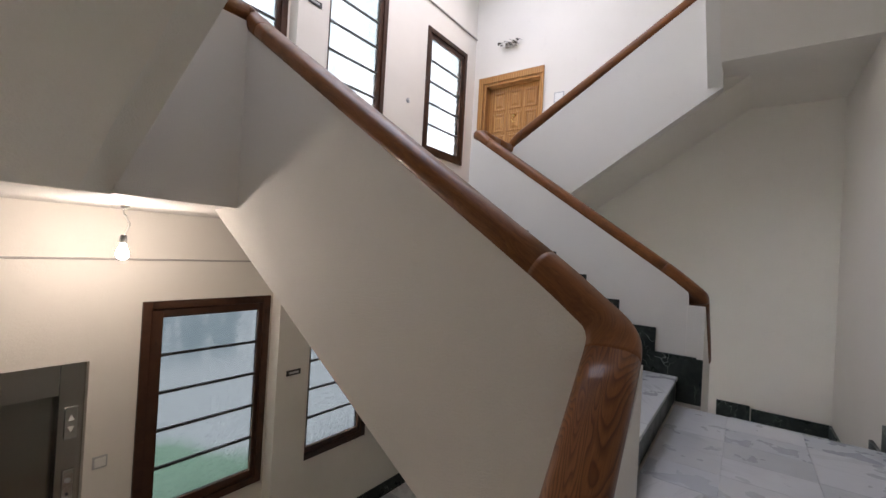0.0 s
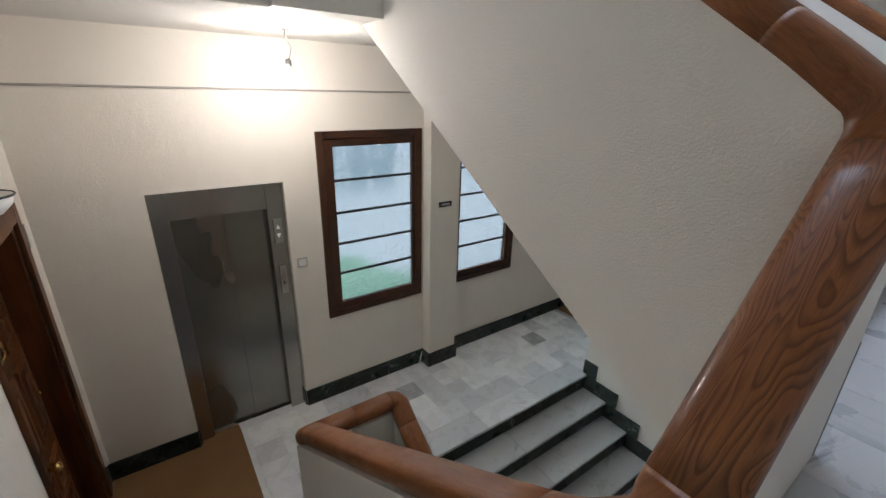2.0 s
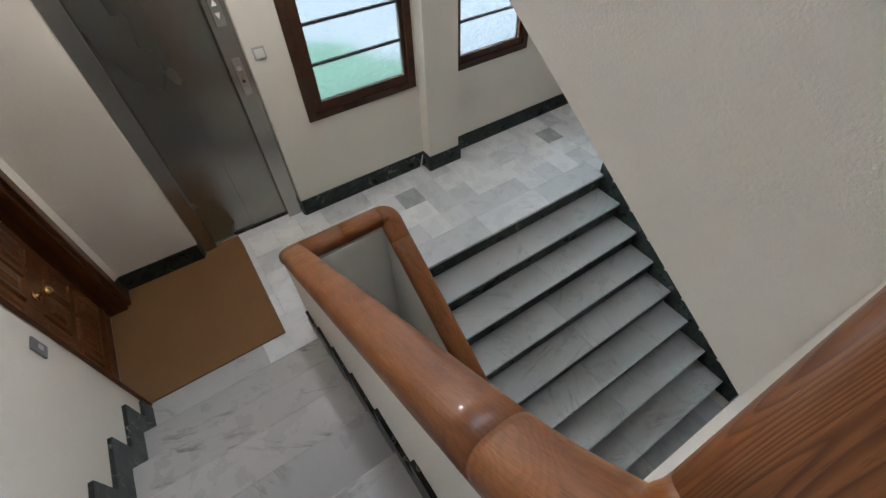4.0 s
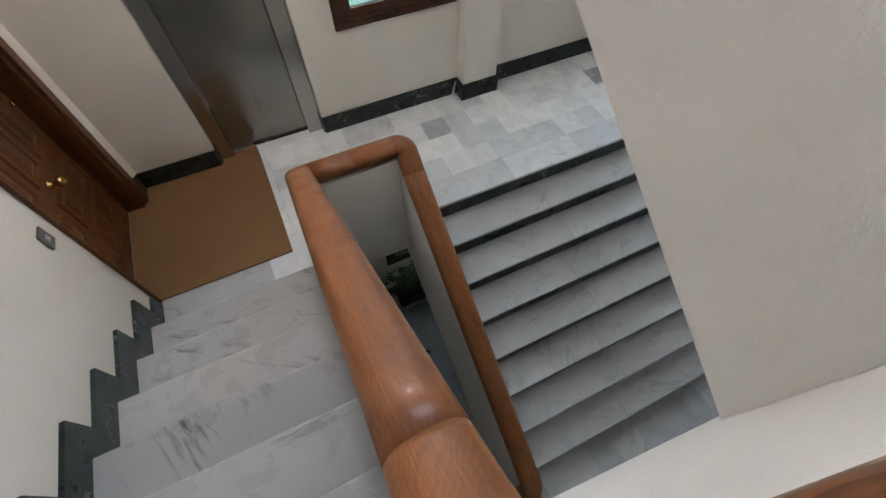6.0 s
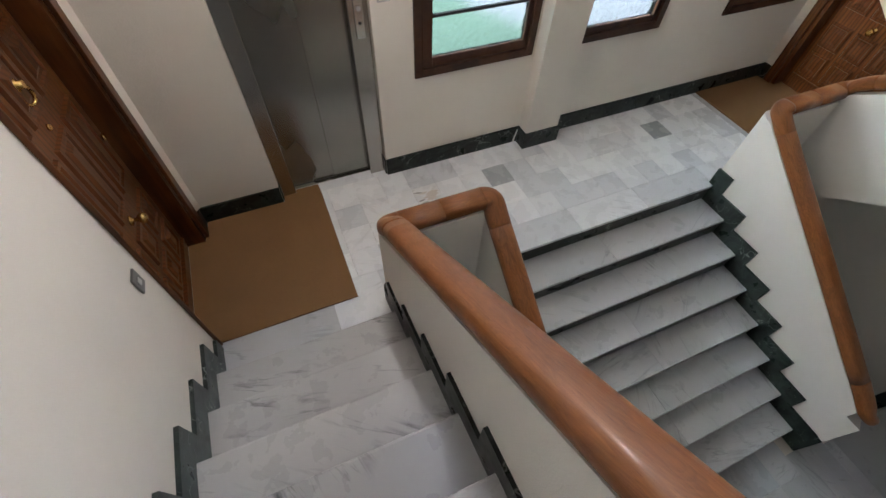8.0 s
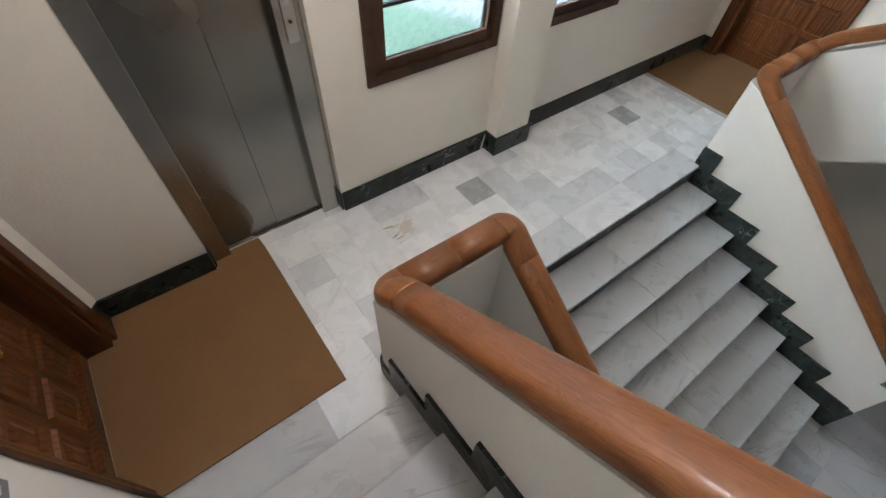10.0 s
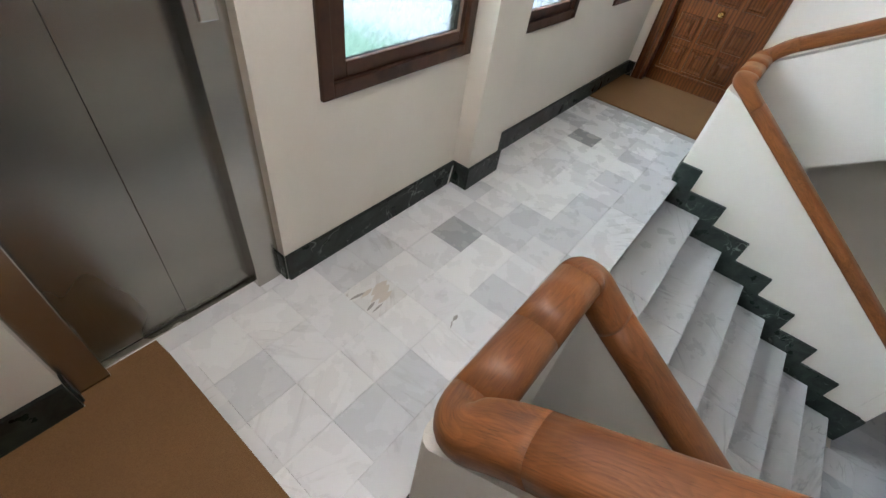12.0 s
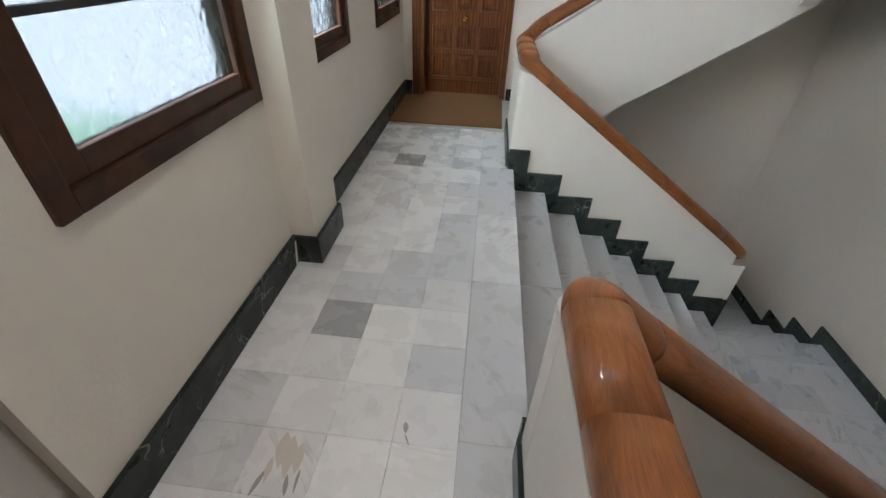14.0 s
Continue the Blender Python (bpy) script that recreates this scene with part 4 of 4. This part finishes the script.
def bare_bulb(x, y, z, lit):
    b = thing("ceiling_bulb", "bare glowing light bulb on a short twisted cable", "lamp", "ceiling bulbs")
    zc = z + CEIL
    part("ceiling_hook", lathe([(0.020, 0.0), (0.020, -0.010), (0.008, -0.016)], (x, y, zc), "z", 14), WHITE_PLASTIC, b)
    pts = [(x, y, zc - 0.01), (x - 0.012, y, zc - 0.04), (x + 0.018, y + 0.01, zc - 0.06), (x - 0.006, y, zc - 0.045), (x + 0.03, y, zc - 0.10), (x + 0.004, y, zc - 0.165)]
    circle = [(0.0045 * math.cos(a * math.pi / 4), 0.0045 * math.sin(a * math.pi / 4)) for a in range(8)]
    part("cable", sweep(rounded(pts, 0.02, 5), circle), WHITE_PLASTIC, b)
    part("socket", lathe([(0.012, 0.0), (0.017, -0.01), (0.019, -0.045), (0.017, -0.05)], (x, y, zc - 0.160), "z", 16), GREY_PLASTIC, b)
    prof = [(0.012, -0.0), (0.014, -0.012), (0.024, -0.035), (0.030, -0.055), (0.027, -0.073), (0.014, -0.086), (0.003, -0.089)]
    part("bulb", lathe(prof, (x, y, zc - 0.210), "z", 18), BULB_GLOW if lit else WHITE_PLASTIC, b, "glowing glass bulb")
    return b


bare_bulb(1.115, 2.80, -0.015, True)


def leaf_lamp(x, y, z):
    """A wall lamp made of overlapping twisted metal leaves."""
    l = thing("wall_lamp", "grey metal leaf-shaped wall lamp above the door", "lamp")
    part("back_plate", box(x - 0.03, y - 0.09, z - 0.035, x, y + 0.09, z + 0.035, 0.006), STEEL, l)
    for i in range(7):
        a = (i - 3) * 0.30
        bm = bmesh.new()
        rows = []
        for k in range(7):
            t = k / 6
            w = 0.034 * math.sin(math.pi * min(0.98, t * 0.85 + 0.12))
            cy, cz = y + (i - 3) * 0.040 + 0.05 * t * math.sin(a), z + 0.02 * (-1) ** i + 0.05 * (t - 0.4) * math.cos(a * 2)
            cx = x - 0.03 - 0.055 * math.sin(math.pi * t) - 0.01 * i % 3 * 0.01
            rows.append([bm.verts.new((cx - 0.008 * abs(q), cy + q * w + (t - 0.5) * 0.09, cz + 0.35 * q * w)) for q in (-1, 0, 1)])
        for p, q in zip(rows, rows[1:]):
            for k in range(2):
                bm.faces.new((p[k], p[k + 1], q[k + 1], q[k])).smooth = True
        bmesh.ops.solidify(bm, geom=bm.faces[:], thickness=0.003)
        part("leaf", bm, STEEL, l)
    return l


leaf_lamp(XE, 2.893, H + 2.63)


def bowl_lamp(x, y, z):
    l = thing("wall_lamp", "frosted glass bowl wall lamp with a dark rim", "lamp")
    bm = lathe([(0.012, -0.09), (0.06, -0.075), (0.095, -0.04), (0.108, 0.0), (0.104, 0.0), (0.09, -0.036), (0.055, -0.07), (0.01, -0.082)], (x + 0.115, y, z), "z", 24)
    part("bowl", bm, WHITE_PLASTIC, l, "frosted white glass bowl")
    ring = [Vector((x + 0.115 + 0.109 * math.cos(a * math.pi / 16), y + 0.109 * math.sin(a * math.pi / 16), z)) for a in range(33)]
    part("rim", sweep(ring, [(0.004 * math.cos(k * math.pi / 4), 0.005 * math.sin(k * math.pi / 4)) for k in range(8)]), BLACK, l)
    part("arm", box(x, y - 0.02, z - 0.03, x + 0.02, y + 0.02, z + 0.03, 0.004), BLACK, l)
    return l


bowl_lamp(XW, 2.42, 2.44)

button = thing("call_button", "small round white button on the wall between windows", "button")
part("base", lathe([(0.030, 0.0), (0.030, -0.012), (0.022, -0.018)], (4.187, YN, H + 1.42), "y", 18), GREY_PLASTIC, button)
part("dome", lathe([(0.018, -0.017), (0.016, -0.03), (0.006, -0.036)], (4.187, YN, H + 1.42), "y", 16), WHITE_PLASTIC, button)

notice = thing("notice_frame", "small framed notice on the wall beside the door", "notice")
part("frame", box(XE - 0.014, 2.06, H + 1.66, XE, 2.20, H + 1.80, 0.003), GREY_PLASTIC, notice)
part("paper", box(XE - 0.016, 2.075, H + 1.675, XE - 0.0135, 2.185, H + 1.785), WHITE_PLASTIC, notice, "pale paper sheet")

cover = thing("cover_plate", "narrow grey metal cover plate on the wall corner", "plate")
part("plate", box(XW, 3.440, 1.93, XW + 0.022, 3.472, 2.07, 0.002), GREY_PLASTIC, cover)


# ---- a planter on the floor below, seen down the well ----
def planter(x, y, z):
    p = thing("potted_plant", "dark leafy plant in a low black trough by the window", "plant")
    trough = bmesh.new()
    w, d, h = 0.26, 0.13, 0.30
    rings = [[(sx * (w - i), sy * (d - i), k) for sx, sy in ((-1, -1), (1, -1), (1, 1), (-1, 1))] for i, k in ((0.03, 0.012), (0.0, h), (0.018, h), (0.035, h - 0.05))]
    rings = [[trough.verts.new((x + a, y + b, z + c)) for a, b, c in ring] for ring in rings]
    for a, b in zip(rings, rings[1:]):
        for k in range(4):
            trough.faces.new((a[k], a[(k + 1) % 4], b[(k + 1) % 4], b[k]))
    trough.faces.new(rings[0][::-1])
    trough.faces.new(rings[-1])
    part("trough", trough, BLACK, p, "black planting trough")
    part("saucer", box(x - 0.29, y - 0.16, z + 0.001, x + 0.29, y + 0.16, z + 0.014, 0.004), WHITE_PLASTIC, p, "pale drip tray")
    leaves = bmesh.new()
    for i in range(150):
        bx, by = x + random.uniform(-0.2, 0.2), y + random.uniform(-0.08, 0.08)
        turn, lean, tall = random.uniform(0, 2 * math.pi), random.uniform(0.1, 0.8), random.uniform(0.2, 0.62)
        base = Vector((bx + math.cos(turn) * lean * 0.22, by + math.sin(turn) * lean * 0.18, z + h - 0.03 + tall))
        out = Vector((math.cos(turn), math.sin(turn), random.uniform(-0.6, 0.3))).normalized()
        side = out.cross(Vector((0, 0, 1))).normalized()
        long, wide = random.uniform(0.07, 0.13), random.uniform(0.018, 0.03)
        v = [leaves.verts.new(base + out * long * a + side * wide * b + Vector((0, 0, c * long))) for a, b, c in ((0, 0, 0), (0.4, 1, 0.06), (1, 0, -0.15), (0.4, -1, 0.06), (0.45, 0, 0.02))]
        for a, b in ((0, 1), (1, 2), (2, 3), (3, 0)):
            leaves.faces.new((v[a], v[b], v[4]))
    part("foliage", leaves, LEAF, p, "dark green leaves")
    for i in range(9):
        bx, by = x + random.uniform(-0.17, 0.17), y + random.uniform(-0.06, 0.06)
        stem = [Vector((bx, by, z + h - 0.06)), Vector((bx + random.uniform(-0.04, 0.04), by + random.uniform(-0.03, 0.03), z + h + 0.25)), Vector((bx + random.uniform(-0.1, 0.1), by + random.uniform(-0.06, 0.06), z + h + 0.5))]
        part("stem", sweep(stem, [(0.005 * math.cos(k * math.pi / 3), 0.005 * math.sin(k * math.pi / 3)) for k in range(6)]), LEAF, p)
    return p


planter(1.72, 3.28, -H)


# ---- corridor floor, slab by slab ----
BROWN_TILE = tile_material("brown_veined_tile", (0.72, 0.73, 0.74), (0.66, 0.665, 0.67), (0.20, 0.165, 0.135), 1.0)
SORT = {(7, 2): DARK_TILE, (15, 2): DARK_TILE, (4, 2): BROWN_TILE, (8, 0): VEIN_TILE, (10, 0): VEIN_TILE, (12, 2): VEIN_TILE}
SORT.update({k: WHITE_TILE for k in ((7, 1), (6, 1), (11, 1), (12, 1), (13, 1), (14, 1), (15, 1), (4, 1), (2, 1), (10, 1), (10, 2))})
SORT.update({k: PALE_TILE for k in ((7, 0), (6, 2), (9, 2), (7, 3), (6, 3), (5, 0), (5, 1), (8, 3), (3, 1), (3, 2), (5, 2), (11, 2))})
SORT.update({k: GREY_TILE for k in ((8, 1), (9, 1), (8, 2), (11, 0), (13, 0), (15, 0), (2, 0), (4, 3), (6, 0), (9, 3))})
EDGE_Y = 2.547                 # where the tiles meet the long slabs of the stair edge


def corridor_floor(z, owner):
    def tile(x0, y0, x1, y1, mat=None):
        part("tile", box(x0 + 0.0007, y0 + 0.0007, z - 0.02, x1 - 0.0007, y1 - 0.0007, z), mat or MARBLE, owner)

    t = 0.2245
    x_start = 1.988 - 7 * t
    ys = (EDGE_Y, 2.777, 3.007, 3.238, 3.5)
    n = 19
    for i in range(n):
        a, b = x_start + t * i, x_start + t * (i + 1)
        for j in range(4):
            if b > 4.9:
                continue
            tile(a, ys[j], b, ys[j + 1], SORT.get((i, j)) or random.choice((PALE_TILE, PALE_TILE, PALE_TILE, WHITE_TILE, WHITE_TILE, GREY_TILE, VEIN_TILE)))
    # under the mats
    tile(XW, W1, x_start, EDGE_Y, STEP_MARBLE)
    tile(XW, EDGE_Y, x_start, 3.5, STEP_MARBLE)
    e = x_start + t * n
    tile(e, EDGE_Y, XE, 3.5, STEP_MARBLE)
    tile(mx(WX0), W1, XE, EDGE_Y, STEP_MARBLE)
    # slabs along the stair edge
    tile(x_start, W1, WX0, EDGE_Y, EDGE_MARBLE)
    tile(WX0, LOOP1, MX1, EDGE_Y, EDGE_MARBLE)
    cuts = (MX1, 2.45, 3.13, mx(MX1))
    for a, b in zip(cuts, cuts[1:]):
        part("edge_slab", box(a + 0.0007, M0, z - 0.03, b - 0.0007, EDGE_Y - 0.001, z, 0.003), EDGE_MARBLE, owner)
    tile(mx(MX1), LOOP1, mx(WX0), EDGE_Y, EDGE_MARBLE)
    # threshold of the lift
    part("threshold", box(LIFT[0] + 0.005, YN + 0.0007, z - 0.02, LIFT[1] - 0.005, YN + 0.10, z), EDGE_MARBLE, owner)


for lv in (0, 1):
    corridor_floor(lv * H, thing("floor_tiles", "pale grey and white marble floor tiles of the corridor", "floor", "", "structure"))


# ---- marks in the marble ----
def mark(points, mat, label):
    """A brush of thin inlaid slivers from (x, y) to (x, y), each with its own half-width."""
    bm = bmesh.new()
    for i, ((x0, y0), (x1, y1), w) in enumerate(points):
        a, b = Vector((x0, y0)), Vector((x1, y1))
        side = Vector((-(b - a).y, (b - a).x)).normalized()
        ring = []
        for k, q in ((0.0, 0.1), (0.2, 0.7), (0.5, 1.0), (0.8, 0.55), (1.0, 0.05), (0.75, -0.6), (0.45, -0.9), (0.15, -0.6)):
            p = a.lerp(b, k) + side * w * q * random.uniform(0.75, 1.2)
            ring.append(bm.verts.new((p.x, p.y, 0.0008 + 0.0003 * i)))
        bm.faces.new(ring)
    return tagged(link("marble_mark", bm, mat), label, "stain", "marks in the floor", "structure")


mark([((1.53, 3.15), (1.40, 3.13), 0.022), ((1.52, 3.12), (1.37, 3.10), 0.024), ((1.50, 3.08), (1.39, 3.07), 0.018), ((1.44, 3.16), (1.35, 3.155), 0.012)], BROWN_VEIN, "brownish smear in a white marble tile")
mark([((1.40, 3.165), (1.305, 3.185), 0.009), ((1.39, 3.09), (1.32, 3.075), 0.010), ((1.41, 3.055), (1.33, 3.05), 0.006), ((1.62, 2.742), (1.575, 2.735), 0.010), ((1.575, 2.738), (1.53, 2.715), 0.004)], GREY_VEIN, "dark grey veins in pale marble tiles")
